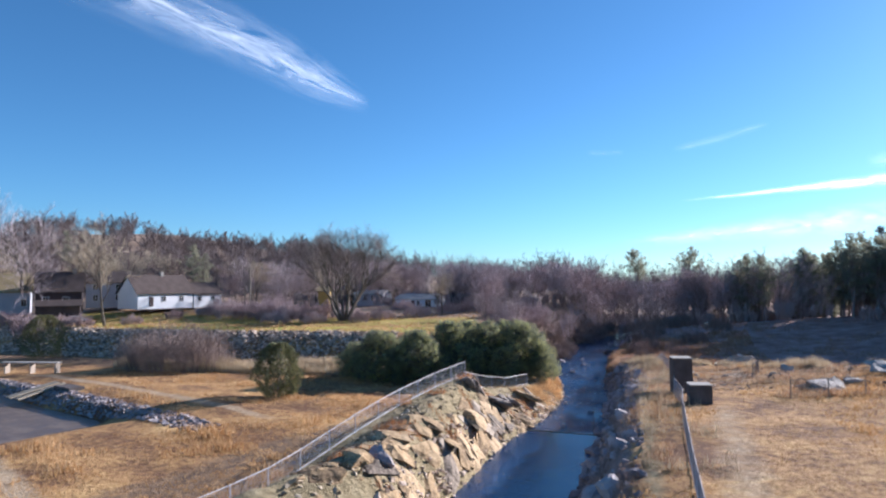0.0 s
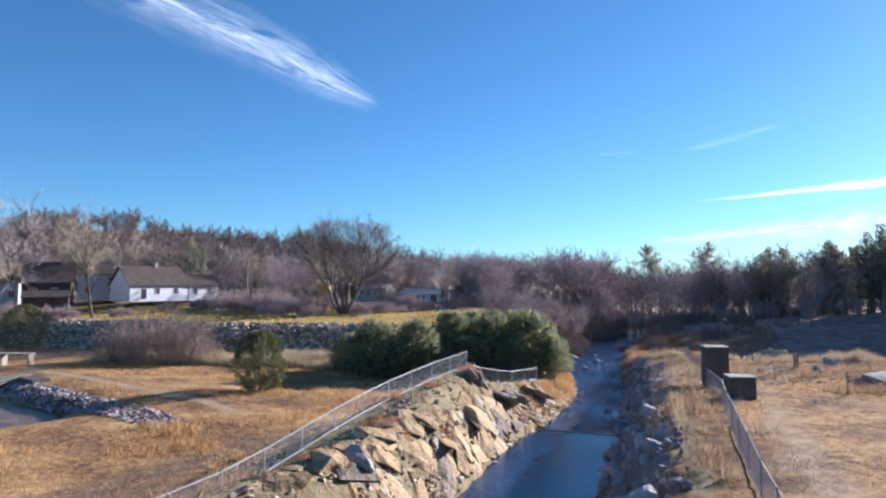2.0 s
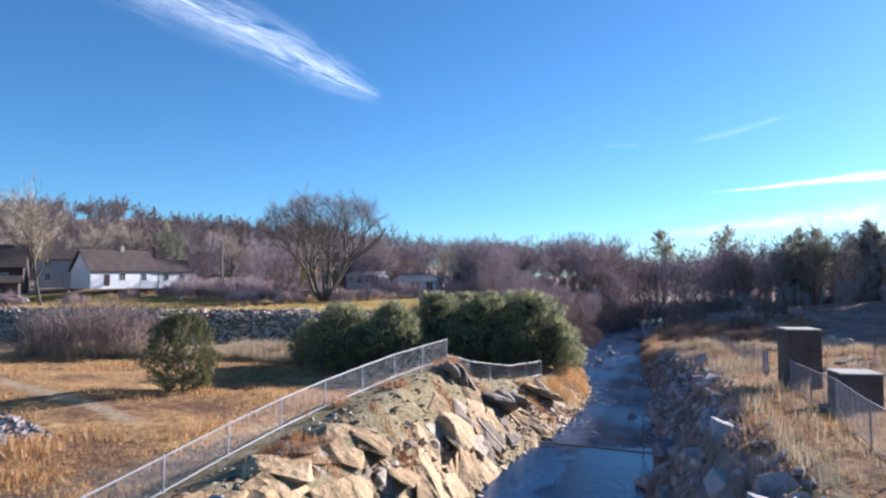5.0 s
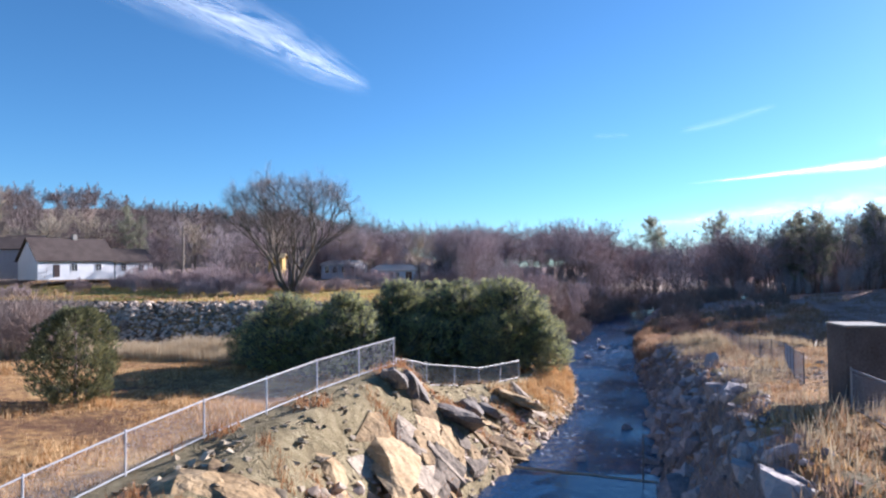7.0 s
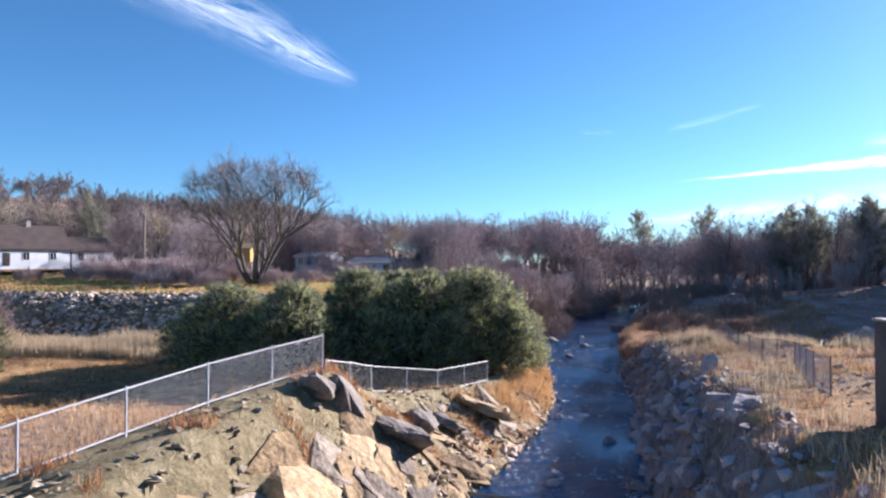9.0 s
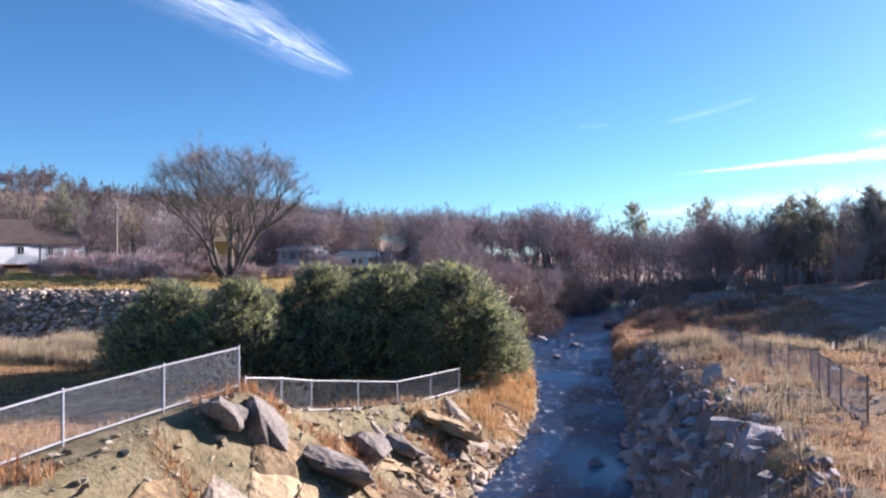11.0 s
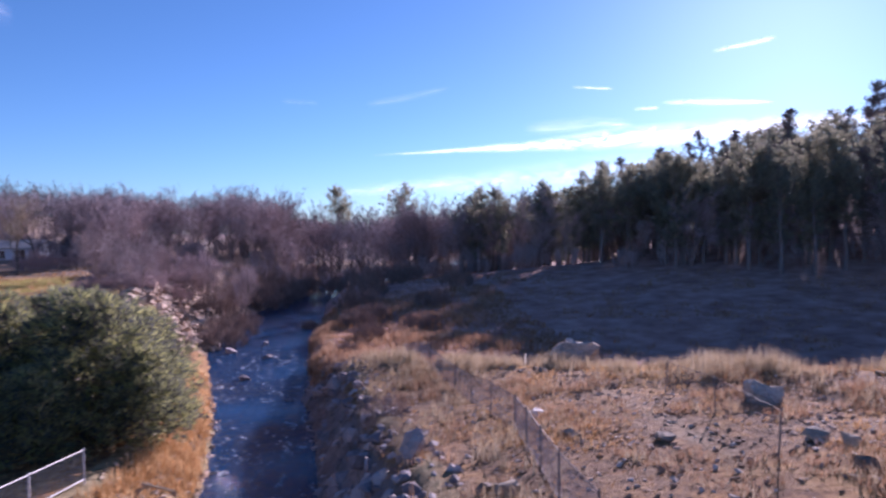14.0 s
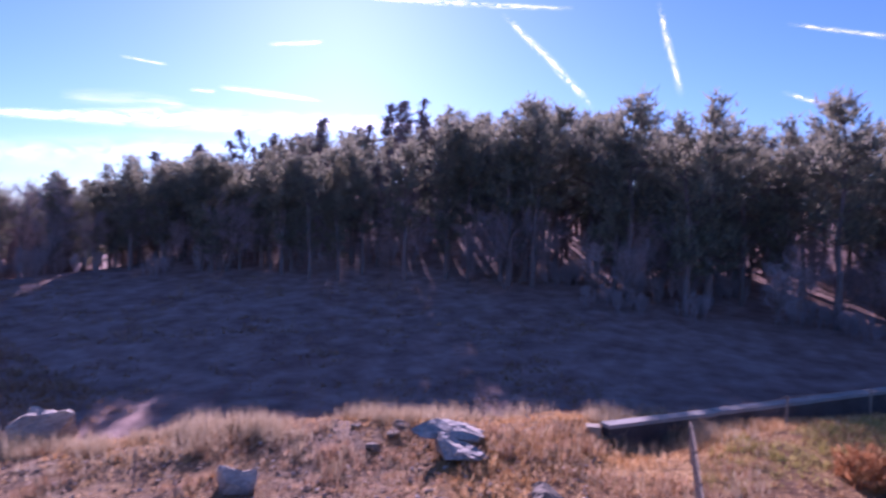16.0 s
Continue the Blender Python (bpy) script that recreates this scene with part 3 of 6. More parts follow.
near = spaced([(15.55, 48.8), (14.1, 42.6), (12.5, 38.0), (9.8, 29.2), (7.2, 20.5), (5.6, 15)], 2.7)
fence("chain_link_fence", "dull chain-link fence beside the concrete piers", [(x, y, zat(x, y)) for x, y in near], 1.25, 0.03, 0.024, M_DULL_STEEL, M_WIRE, "stream fences")
beyond = spaced([(17.6, 55.6), (18.6, 58.4), (21.6, 65.4), (26.2, 88.0)], 2.9)
fence("chain_link_fence", "old rusty chain-link fence through tall dry grass", [(x, y, zat(x, y)) for x, y in beyond], 1.25, 0.03, 0.018, M_OLD_STEEL, M_WIRE, "stream fences")
inner = spaced([(26.2, 88.0), (34.5, 97.0)], 6.0)
fence("wire_fence", "few old posts of a wire fence in grass", [(x, y, zat(x, y)) for x, y in inner], 1.3, 0.05, 0.008, M_OLD_STEEL, M_OLD_STEEL, "", bottom=False)
far_line = spaced([(25.0, 57.2), (27.7, 61.8), (29.2, 65.8)], 4.6)
fence("wire_fence", "leaning posts of an old wire fence", [(x, y, zat(x, y)) for x, y in far_line], 1.3, 0.03, 0.010, M_OLD_STEEL, M_OLD_STEEL, "", bottom=False, lean=[(0.1, 0, 0), (0.0, 0.1, 0), (0.06, -0.05, 0)][: len(far_line)])


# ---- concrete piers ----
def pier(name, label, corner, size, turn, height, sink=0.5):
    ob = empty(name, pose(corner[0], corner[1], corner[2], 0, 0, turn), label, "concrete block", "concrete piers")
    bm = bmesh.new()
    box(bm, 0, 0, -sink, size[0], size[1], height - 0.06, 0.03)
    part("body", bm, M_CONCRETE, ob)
    # thin pale slab that paints the sunlit top edge
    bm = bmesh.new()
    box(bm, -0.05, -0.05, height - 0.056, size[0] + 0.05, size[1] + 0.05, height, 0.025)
    part("cap", bm, M_PALE_CONCRETE, ob, "thin pale cap painting the sunlit top edge")
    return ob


pier("concrete_pier", "tall weathered concrete pier, shade in its dark colour, beside the fence", (15.72, 49.3, -2.75), (1.38, 1.4), -6, 2.42)
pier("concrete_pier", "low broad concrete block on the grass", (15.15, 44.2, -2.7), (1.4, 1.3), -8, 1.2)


# ---- rocks ----
def rock_mesh(name, seed, flat, material, points=26, cut=0.0):
    rng = random.Random(seed)
    bm = bmesh.new()
    for _ in range(points):
        d = Vector((rng.gauss(0, 1), rng.gauss(0, 1), rng.gauss(0, 1))).normalized()
        k = max(abs(d.x), abs(d.y), abs(d.z)) ** 0.75
        d = d / k * rng.uniform(0.82, 1.0)
        bm.verts.new((d.x, d.y * rng.uniform(0.8, 1), d.z * flat))
    bmesh.ops.convex_hull(bm, input=bm.verts)
    for v in [w for w in bm.verts if not w.link_faces]:
        bm.verts.remove(v)
    if cut:
        bmesh.ops.subdivide_edges(bm, edges=list(bm.edges), cuts=2, use_grid_fill=True)
        for v in bm.verts:
            c = v.co * 1.3 + Vector((seed, 0, 0))
            n = v.co.normalized()
            v.co += n * (cut * 2.2 * noise.noise(c) + cut * 1.6 * abs(noise.noise(c * 2.7)) + cut * 0.5 * noise.noise(c * 6))
    me = bpy.data.meshes.new(name)
    bm.to_mesh(me)
    bm.free()
    me.materials.append(material)
    return me


def shelf(kind, seeds, flat, material, points=18, cut=0.0):
    return [rock_mesh(kind, s, flat, material, points, cut) for s in seeds]


GREY = shelf("stone", range(1, 8), 0.6, M_ROCK, 15, 0.03)
TAN = shelf("stone", range(11, 18), 0.5, M_TAN_ROCK, 15, 0.03)
DARK = shelf("stone", range(21, 28), 0.65, M_DARK_ROCK, 18, 0.05)
RIP = shelf("stone", range(31, 37), 0.65, M_RIPRAP, 12)
rng = random.Random(7)


def stone(me, x, y, z, size, parent, turn=None, name="stone", stretch=(1, 1, 1)):
    ob = new(name, me)
    r = turn or (rng.uniform(-25, 25), rng.uniform(-25, 25), rng.uniform(0, 360))
    ob.matrix_world = pose(x, y, z, *r) @ Matrix.Diagonal((size * stretch[0], size * stretch[1], size * stretch[2], 1))
    if parent is not None:
        ob.parent = parent
    return ob


left_bank = tagged(new("bank_left"), "tumbled bank of tan and grey quarry stones", "stone bank", kind="structure")
right_bank = tagged(new("bank_right"), "shaded bank of dark broken stones", "stone bank", kind="structure")
riprap_bank = tagged(new("bank_riprap"), "sloped riprap of grey quarry stones below the lawn", "stone bank", kind="structure")
wall_dam = tagged(new("wall_dam"), "low dam of grey stones beside the pond", "stone dam", kind="structure")
riprap_far = tagged(new("bank_riprap_far"), "pale riprap heap at the stream bend", "stone bank", kind="structure")


def lie(x, y):
    """Turn that lays a slab along the slope."""
    gx, gy = (zat(x + 0.6, y) - zat(x - 0.6, y)) / 1.2, (zat(x, y + 0.6) - zat(x, y - 0.6)) / 1.2
    return Vector((0, 0, 1)).rotation_difference(Vector((-gx, -gy, 1)).normalized()).to_matrix().to_4x4()


def bank_stones():
    made = 0
    while made < 150:
        y = rng.uniform(31, 80)
        left, fx = float(np.interp(y, *LEFT_SHORE)), float(np.interp(y, *FENCE))
        lo = 0.2 if y < 45 else float(np.interp(y, *CREST)) + 0.1
        u = lo + (1.02 - lo) * rng.random() ** 0.6
        x = fx + (left - fx) * u
        size = rng.uniform(0.14, 0.42) * (0.75 if y > 66 or u > 0.9 else 1)
        ob = stone(rng.choice(TAN if rng.random() < 0.7 else GREY), x, y, 0, 1, left_bank)
        ob.matrix_world = Matrix.Translation((x, y, zat(x, y) - 0.15 * size)) @ lie(x, y) @ pose(0, 0, 0, rng.uniform(-16, 8), rng.uniform(-10, 10), rng.uniform(0, 360)) @ Matrix.Diagonal((size * rng.uniform(0.9, 1.4), size * rng.uniform(0.7, 1.1), size * rng.uniform(0.5, 0.8), 1))
        made += 1
    made = 0
    while made < 240:
        y = rng.uniform(26, 88)
        right = float(np.interp(y, *RIGHT_SHORE))
        wide = float(np.interp(y, (0, 37, 64, 90, 130), (4.6, 4.3, 3.3, 2.4, 2.0)))
        x = right + wide * rng.uniform(-0.12, 0.92)
        size = rng.uniform(0.25, 0.62) * (0.75 if y > 70 else 1) * (1.5 if rng.random() < 0.12 else 1)
        stone(rng.choice(DARK), x, y, zat(x, y) - 0.1 * size, size, right_bank, stretch=(rng.uniform(0.8, 1.4), rng.uniform(0.8, 1.1), rng.uniform(0.7, 1.2)))
        made += 1


def scree(name, label, parent, count, place, meshes, sizes, seed):
    """Many small stones joined in one mesh."""
    r = random.Random(seed)
    srcs = [(np.array([v.co[:] for v in me.vertices]), [tuple(p.vertices) for p in me.polygons]) for me in meshes]
    verts, faces, base = [], [], 0
    for _ in range(count):
        x, y = place(r)
        co, fs = r.choice(srcs)
        s = r.uniform(*sizes)
        rot = np.array(Euler((r.uniform(-0.6, 0.6), r.uniform(-0.6, 0.6), r.uniform(0, 6.28))).to_matrix())
        p = (co * s * np.array([r.uniform(0.8, 1.4), r.uniform(0.7, 1.1), r.uniform(0.7, 1.2)])) @ rot.T + np.array([x, y, zat(x, y) + 0.15 * s])
        verts += p.tolist()
        faces += [tuple(base + k for k in f) for f in fs]
        base += len(co)
    ob = link(name, verts, faces, meshes[0].materials[0], parent, label)
    ob["kind"] = "stuff"
    return ob


# ---- trees ----
def limb(wood, twigs, p, d, length, r, depth, rg, spec):
    """One limb and its branches. spec: levels, twig radius, upward pull, spread."""
    steps = 4 if depth < 2 else 2 if spec.get("flat") and spec["levels"] < 6 else 3
    pts, rad = [p.copy()], [r]
    q, e = p.copy(), d.copy()
    for k in range(steps):
        e = (e + Vector((rg.gauss(0, 1), rg.gauss(0, 1), rg.gauss(0, 1))) * spec["wander"] + Vector((0, 0, spec["up"]))).normalized()
        q = q + e * length / steps
        if "dome" in spec:
            w, c, h = spec["dome"]
            if (q.x * q.x + q.y * q.y) / (w * w) + ((q.z - c) / h) ** 2 > 1 and k:
                break
        pts.append(q.copy())
        rad.append(max(spec["twig"], r * (1 - 0.75 * (k + 1) / steps)))
    steps = len(pts) - 1
    fine = depth >= spec["levels"] - 1
    if fine and spec.get("flat"):
        twigs.tri(p, (q - p).normalized(), (q - p).length, spec["flat"])
        return
    if depth == spec["levels"] - 2 and spec.get("flat") and spec["levels"] < 6:
        twigs.tri(p, (q - p).normalized(), (q - p).length * 1.1, 2.2 * spec["twig"])
    else:
        (twigs if depth >= spec["levels"] - 2 else wood).tube(pts, rad, 3 if depth >= 2 or spec.get("slim") else 6)
    if fine:
        return
    count = spec["forks"][min(depth, len(spec["forks"]) - 1)]
    for k in range(count):
        f = rg.uniform(spec.get("low", 0.25), 1.0) if k else 1.0
        i = min(int(f * steps), steps - 1)
        at = pts[i].lerp(pts[i + 1], f * steps - i)
        axis = (pts[i + 1] - pts[i]).normalized()
        side = axis.cross(Vector((rg.gauss(0, 1), rg.gauss(0, 1), rg.gauss(0, 1)))).normalized()
        a = radians(rg.uniform(*spec["angle"]))
        limb(wood, twigs, at, (axis * math.cos(a) + side * math.sin(a)).normalized(), length * rg.uniform(*spec["shrink"]), max(spec["twig"], r * 0.5 * (1.1 - 0.4 * f)), depth + 1, rg, spec)


def bare_tree(name, seed, height, label, bark, twig_mat, stems=1, levels=5, twig=0.02, *more, flat=0.0, **named):
    return grown_tree(name, seed, height, label, bark, twig_mat, flat, stems, levels, twig, *more, **named)


def grown_tree(name, seed, height, label, bark, twig_mat, flat, stems=1, levels=5, twig=0.02, forks=(6, 5, 4, 4), spread=0.15, trunk=0.24, angle=(20, 50), shrink=(0.5, 0.75), up=0.08, wander=0.12, first=0.4, group="", dome=None, low=0.25):
    rg = random.Random(seed)
    wood, twigs = Shape(), Shape()
    spec = dict(levels=levels, twig=twig, up=up, forks=forks, angle=angle, shrink=shrink, wander=wander, flat=flat, low=low)
    if dome:
        spec["dome"] = dome
    for k in range(stems):
        a = 2 * math.pi * (k + rg.random() * 0.5) / stems
        lean = spread * rg.uniform(0.5, 1.0) if stems > 1 else 0.03
        d = Vector((math.cos(a) * lean, math.sin(a) * lean, 1)).normalized()
        p = Vector((math.cos(a), math.sin(a), 0)) * (0.5 * trunk * stems * 0.4 if stems > 1 else 0) - Vector((0, 0, 0.3))
        limb(wood, twigs, p, d, height * first * rg.uniform(0.85, 1.1), trunk, 0, rg, spec)
    top = max(v[2] for v in twigs.v)
    k = height / top
    for s in (wood, twigs):
        s.v = [(x * k, y * k, z * k) for x, y, z in s.v]
    ob = empty(name, Matrix(), label, "tree", group)
    wood.link("trunk", bark, ob)
    twigs.link("crown", twig_mat, ob)
    return ob


def tall_pine(name, seed, height, label, group="", bare=0.35, wide=3.6, rows=15, fill=1.0):
    """A forest white pine: straight trunk, rising limbs, upright feathery tufts, dead stubs below."""
    rg = random.Random(seed)
    wood, leaf = Shape(), Shape()
    pts = [Vector((0.15 * rg.uniform(-1, 1) * k, 0.15 * rg.uniform(-1, 1) * k, height * k / 5 - 0.4)) for k in range(6)]
    wood.tube(pts, [0.33, 0.28, 0.22, 0.16, 0.10, 0.03], 6)
    lop = [rg.uniform(0.7, 1.15) for _ in range(6)]
    for w in range(rows):
        f = min(max(bare + (1 - bare) * (w + rg.uniform(-0.45, 0.45)) / rows, bare), 0.985)
        z = height * f
        g0 = (1 - f) / (1 - bare)
        reach = wide * min(1.0, 0.12 + 1.75 * g0) * (1 - 0.35 * max(0, g0 - 0.6) / 0.4) * rg.uniform(0.75, 1.1)
        i = min(int(f * 5), 4)
        stem = pts[i].lerp(pts[i + 1], f * 5 - i)
        for b in range(rg.randint(4, 6)):
            a = rg.uniform(0, 6.283)
            d = Vector((math.cos(a), math.sin(a), rg.uniform(0.1, 0.35) + 0.5 * f)).normalized()
            p = Vector((stem.x, stem.y, z))
            ln = max(0.5, reach * rg.uniform(0.5, 1.1) * lop[int(a) % 6])
            wood.tube([p, p + d * ln], [0.045, 0.012], 3)
            for c in range(int((4 + ln * 5.0) * fill)):
                g = rg.uniform(0.15, 1.08)
                at = p + d * ln * g + Vector((rg.gauss(0, 0.38), rg.gauss(0, 0.38), rg.gauss(0.08, 0.34)))
                for _ in range(3):
                    e = (Vector((rg.gauss(0, 0.55), rg.gauss(0, 0.55), rg.gauss(0.75, 0.45))) + d * 0.4).normalized()
                    leaf.tri(at, e, rg.uniform(0.55, 1.15), rg.uniform(0.10, 0.21))
    for k in range(int(14 * bare / 0.3)):
        f = rg.uniform(0.12, bare + 0.1)
        a = rg.uniform(0, 6.283)
        p = Vector((0, 0, height * f))
        d = Vector((math.cos(a), math.sin(a), rg.uniform(-0.25, 0.25))).normalized()
        wood.tube([p, p + d * rg.uniform(0.6, 2.2)], [0.03, 0.012], 3)
    for _ in range(36):
        e = Vector((rg.gauss(0, 0.4), rg.gauss(0, 0.4), 1)).normalized()
        leaf.tri(pts[-1] + Vector((rg.gauss(0, 0.2), rg.gauss(0, 0.2), -rg.uniform(0.2, 1.8))), e, rg.uniform(0.5, 0.9), 0.13)
    ob = empty(name, Matrix(), label, "tree", group)
    wood.link("trunk", M_PINE_BARK, ob)
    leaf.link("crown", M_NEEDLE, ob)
    return ob


def young_pine(name, seed, height, wide, label, group=""):
    """A bushy young white pine, green to the ground."""
    rg = random.Random(seed)
    wood, leaf = Shape(), Shape()
    wood.tube([Vector((0, 0, -0.3)), Vector((0.1, 0, height * 0.5)), Vector((0, 0.1, height * 0.97))], [0.14, 0.09, 0.02], 6)
    lobes = []
    for k in range(34):
        f = (k + 0.5) / 34
        a = 2.4 * k + rg.uniform(-0.3, 0.3)
        out = wide * (1 - max(0, f - 0.25) ** 1.6 * 1.15) * rg.uniform(0.55, 0.95)
        size = wide * (0.35 - 0.12 * f) * rg.uniform(0.7, 1.3)
        at = Vector((math.cos(a) * out, math.sin(a) * out, 0.35 + (height - 0.9) * f))
        lobes.append((at, size))
        wood.tube([Vector((0, 0, at.z * 0.85)), at * 0.6 + Vector((0, 0, at.z * 0.36)), at], [0.04, 0.025, 0.01], 3)
    lobes.append((Vector((0, 0, height - 0.75)), wide * 0.22))
    for at, size in lobes:
        away = Vector((at.x, at.y, 0)).normalized() if at.x or at.y else Vector((0, 0, 1))
        for _ in range(int(30 + 62 * size * size)):
            d = Vector((rg.gauss(0, 1), rg.gauss(0, 1), rg.gauss(0.25, 1))).normalized()
            q = at + Vector((d.x, d.y, d.z * 0.82)) * size * rg.uniform(0.45, 1.25) ** 0.6
            q.z = max(q.z, 0.08)
            e0 = (d * 0.65 + away * 0.35 + Vector((0, 0, 0.55))).normalized()
            for _ in range(7):
                e = (e0 + Vector((rg.gauss(0, 0.4), rg.gauss(0, 0.4), rg.gauss(0, 0.34)))).normalized()
                leaf.tri(q + Vector((rg.gauss(0, 0.07), rg.gauss(0, 0.07), rg.gauss(0, 0.06))), e, rg.uniform(0.22, 0.48), rg.uniform(0.045, 0.075))
    for _ in range(420):
        a, k, f = rg.uniform(0, 6.283), math.sqrt(rg.random()) * 0.72, rg.random()
        q = Vector((math.cos(a) * wide * k * (1 - 0.7 * f), math.sin(a) * wide * k * (1 - 0.7 * f), 0.15 + (height - 1.2) * f))
        for _ in range(3):
            leaf.tri(q, Vector((rg.gauss(0, 1), rg.gauss(0, 1), rg.gauss(0.3, 1))).normalized(), rg.uniform(0.35, 0.6), rg.uniform(0.14, 0.22))
    ob = empty(name, Matrix(), label, "tree", group)
    wood.link("trunk", M_PINE_BARK, ob)
    leaf.link("crown", M_YOUNG, ob)
    return ob


def cedar(name, seed, height, wide, label, group=""):
    """A dense upright red cedar, an egg of small sprays."""
    rg = random.Random(seed)
    wood, leaf = Shape(), Shape()
    wood.tube([Vector((0, 0, -0.3)), Vector((0, 0, height * 0.9))], [0.12, 0.02], 6)
    for _ in range(5600):
        f = rg.random() ** 0.85
        a = rg.uniform(0, 6.283)
        lump = 1 + 0.20 * math.sin(3 * a + 5 * f + seed) + 0.15 * math.sin(7 * a - 11 * f) + 0.10 * math.sin(17 * f + 4 * a)
        r = wide * lump * (math.sin(math.pi * min(1, 0.12 + 0.84 * f)) ** 0.62) * rg.uniform(0.55, 1.0) ** 0.5
        at = Vector((math.cos(a) * r, math.sin(a) * r, 0.1 + (height - 0.35) * f))
        e0 = Vector((math.cos(a) * 0.7, math.sin(a) * 0.7, 0.9)).normalized()
        for _ in range(3):
            e = (e0 + Vector((rg.gauss(0, 0.4), rg.gauss(0, 0.4), rg.gauss(0, 0.3)))).normalized()
            leaf.tri(at, e, rg.uniform(0.14, 0.32), rg.uniform(0.05, 0.09))
    ob = empty(name, Matrix(), label, "tree", group)
    wood.link("trunk", M_PINE_BARK, ob)
    leaf.link("crown", M_CEDAR, ob)
    return ob


def brush(name, seed, height, wide, deep, label, twig_mat, stems=90, twig=0.014, group="", flat=0.03, forks=(4, 3, 4), levels=4):
    """A bare thicket: many stems from the ground, forking into twigs."""
    rg = random.Random(seed)
    wood, s = Shape(), Shape()
    spec = dict(slim=True, levels=levels, twig=twig, up=0.10, forks=forks, angle=(14, 38), shrink=(0.45, 0.7), wander=0.10, flat=flat)
    for _ in range(stems):
        a, k = rg.uniform(0, 6.283), math.sqrt(rg.random())
        p = Vector((math.cos(a) * wide * k * 0.8, math.sin(a) * deep * k * 0.8, -0.2))
        dome = math.sqrt(max(0.1, 1 - 0.75 * k * k))
        d = Vector((math.cos(a) * k * 0.45, math.sin(a) * k * 0.45, 1)).normalized()
        limb(wood, s, p, d, height * 0.52 * dome * rg.uniform(0.75, 1.1), 0.035, 0, rg, spec)
    top = max(v[2] for v in s.v)
    for q in (wood, s):
        q.v = [(x, y, z * height / top) for x, y, z in q.v]
    ob = empty(name, Matrix(), label, "bush", group)
    wood.link("trunk", twig_mat, ob)["kind"] = "stuff"
    s.link("crown", twig_mat, ob)
    return ob


def put(ob, x, y, turn=0.0, k=1.0, dz=0.0):
    ob.matrix_world = pose(x, y, zat(x, y) + dz, 0, 0, turn) @ Matrix.Diagonal((k, k, k, 1))
    return ob


def again(ob, x, y, turn=0.0, k=1.0, dz=0.0):
    c = copy_thing(ob, pose(x, y, zat(x, y) + dz, 0, 0, turn))
    c.scale = (k, k, k)
    return c


def slabs():
    """Broad ledges dipping to the water, their upstream edges lifted out of the soil."""
    r = random.Random(31)
    for k in range(112):
        y = 32.5 + 41 * (k + r.random()) / 112
        left, fx = float(np.interp(y, *LEFT_SHORE)), float(np.interp(y, *FENCE))
        lo = 0.34 if y < 45 else float(np.interp(y, *CREST)) + 0.14
        x = fx + (left - fx) * (lo + (0.95 - lo) * r.random() ** 0.75)
        size = r.uniform(0.7, 1.5) * (0.7 if y > 62 else 1)
        ob = stone(r.choice(TAN if r.random() < (0.88 if y < 53 else 0.55) else GREY), x, y, 0, 1, left_bank)
        ob.matrix_world = Matrix.Translation((x, y, zat(x, y) - 0.16 * size)) @ lie(x, y) @ pose(0, 0, 0, r.uniform(-9, 4), r.uniform(-5, 7), r.uniform(-30, 30)) @ Matrix.Diagonal((size * r.uniform(0.7, 1.05), size * r.uniform(1.0, 1.6), size * r.uniform(0.42, 0.66), 1))


bank_stones()
slabs()
put(bare_tree("spreading_tree", 3, 19.5, "large bare spreading tree with many grey stems", M_GREY_BARK, M_SOFT_TWIG, stems=9, levels=6, twig=0.009, flat=0.019, forks=(6, 5, 5, 4, 4), spread=0.80, trunk=0.36, angle=(18, 50), shrink=(0.54, 0.78), first=0.66, up=0.035, wander=0.09, low=0.36, dome=(11.2, 10.6, 9.1)), -21.4, 124, 30)
put(cedar("red_cedar", 1, 5.4, 2.1, "dense upright cedar on dry grass", "cedars"), -17.6, 63.5)
put(cedar("red_cedar", 2, 6.6, 2.9, "dense dark cedar beside the riprap", "cedars"), -62, 97.5)
put(brush("bare_thicket", 4, 8.0, 8.4, 4.0, "wide grey-brown leafless thicket by the riprap", M_DARK_TWIG, 330, 0.014, flat=0.03, forks=(4, 3, 4)), -37.0, 85.5)
YP = "young pines by the stream"
put(young_pine("young_pine", 1, 5.5, 3.5, "bushy young white pine green to the ground", YP), -9.3, 77.2)
put(young_pine("young_pine", 2, 5.9, 2.9, "bushy young white pine behind the fence corner", YP), -4.7, 74.8)
put(young_pine("young_pine", 3, 6.5, 3.3, "bushy young white pine green to the ground", YP), -1.2, 80.0)
put(young_pine("young_pine", 4, 6.4, 3.3, "bushy young white pine green to the ground", YP), 3.4, 79.2)
put(young_pine("young_pine", 5, 6.5, 3.5, "bushy young white pine leaning over the water", YP), 7.4, 78.4)
put(young_pine("young_pine", 6, 4.0, 2.6, "low bushy young white pine above the lower fence", YP), 0.6, 76.6)
pines_by_stream = [o for o in scene.objects if o.name.startswith("young_pine") and not o.parent][:5]
for k, (x, y, s) in enumerate(((-12.4, 80.0, 0.72), (-5.6, 80.4, 0.9), (1.0, 83.0, 0.95), (5.6, 83.0, 0.98), (-7.2, 74.6, 0.6), (8.6, 85.5, 0.9), (6.5, 91, 0.7), (9.3, 77.0, 0.62), (5.2, 75.6, 0.6))):
    again(pines_by_stream[k % 5], x, y, 70 * k, s)


# ---- riprap, dam and scree ----
def riprap_place(r):
    x = r.uniform(-88, -9)
    return x, float(np.interp(x, *TERRACE)) - r.uniform(0.3, 10.2)


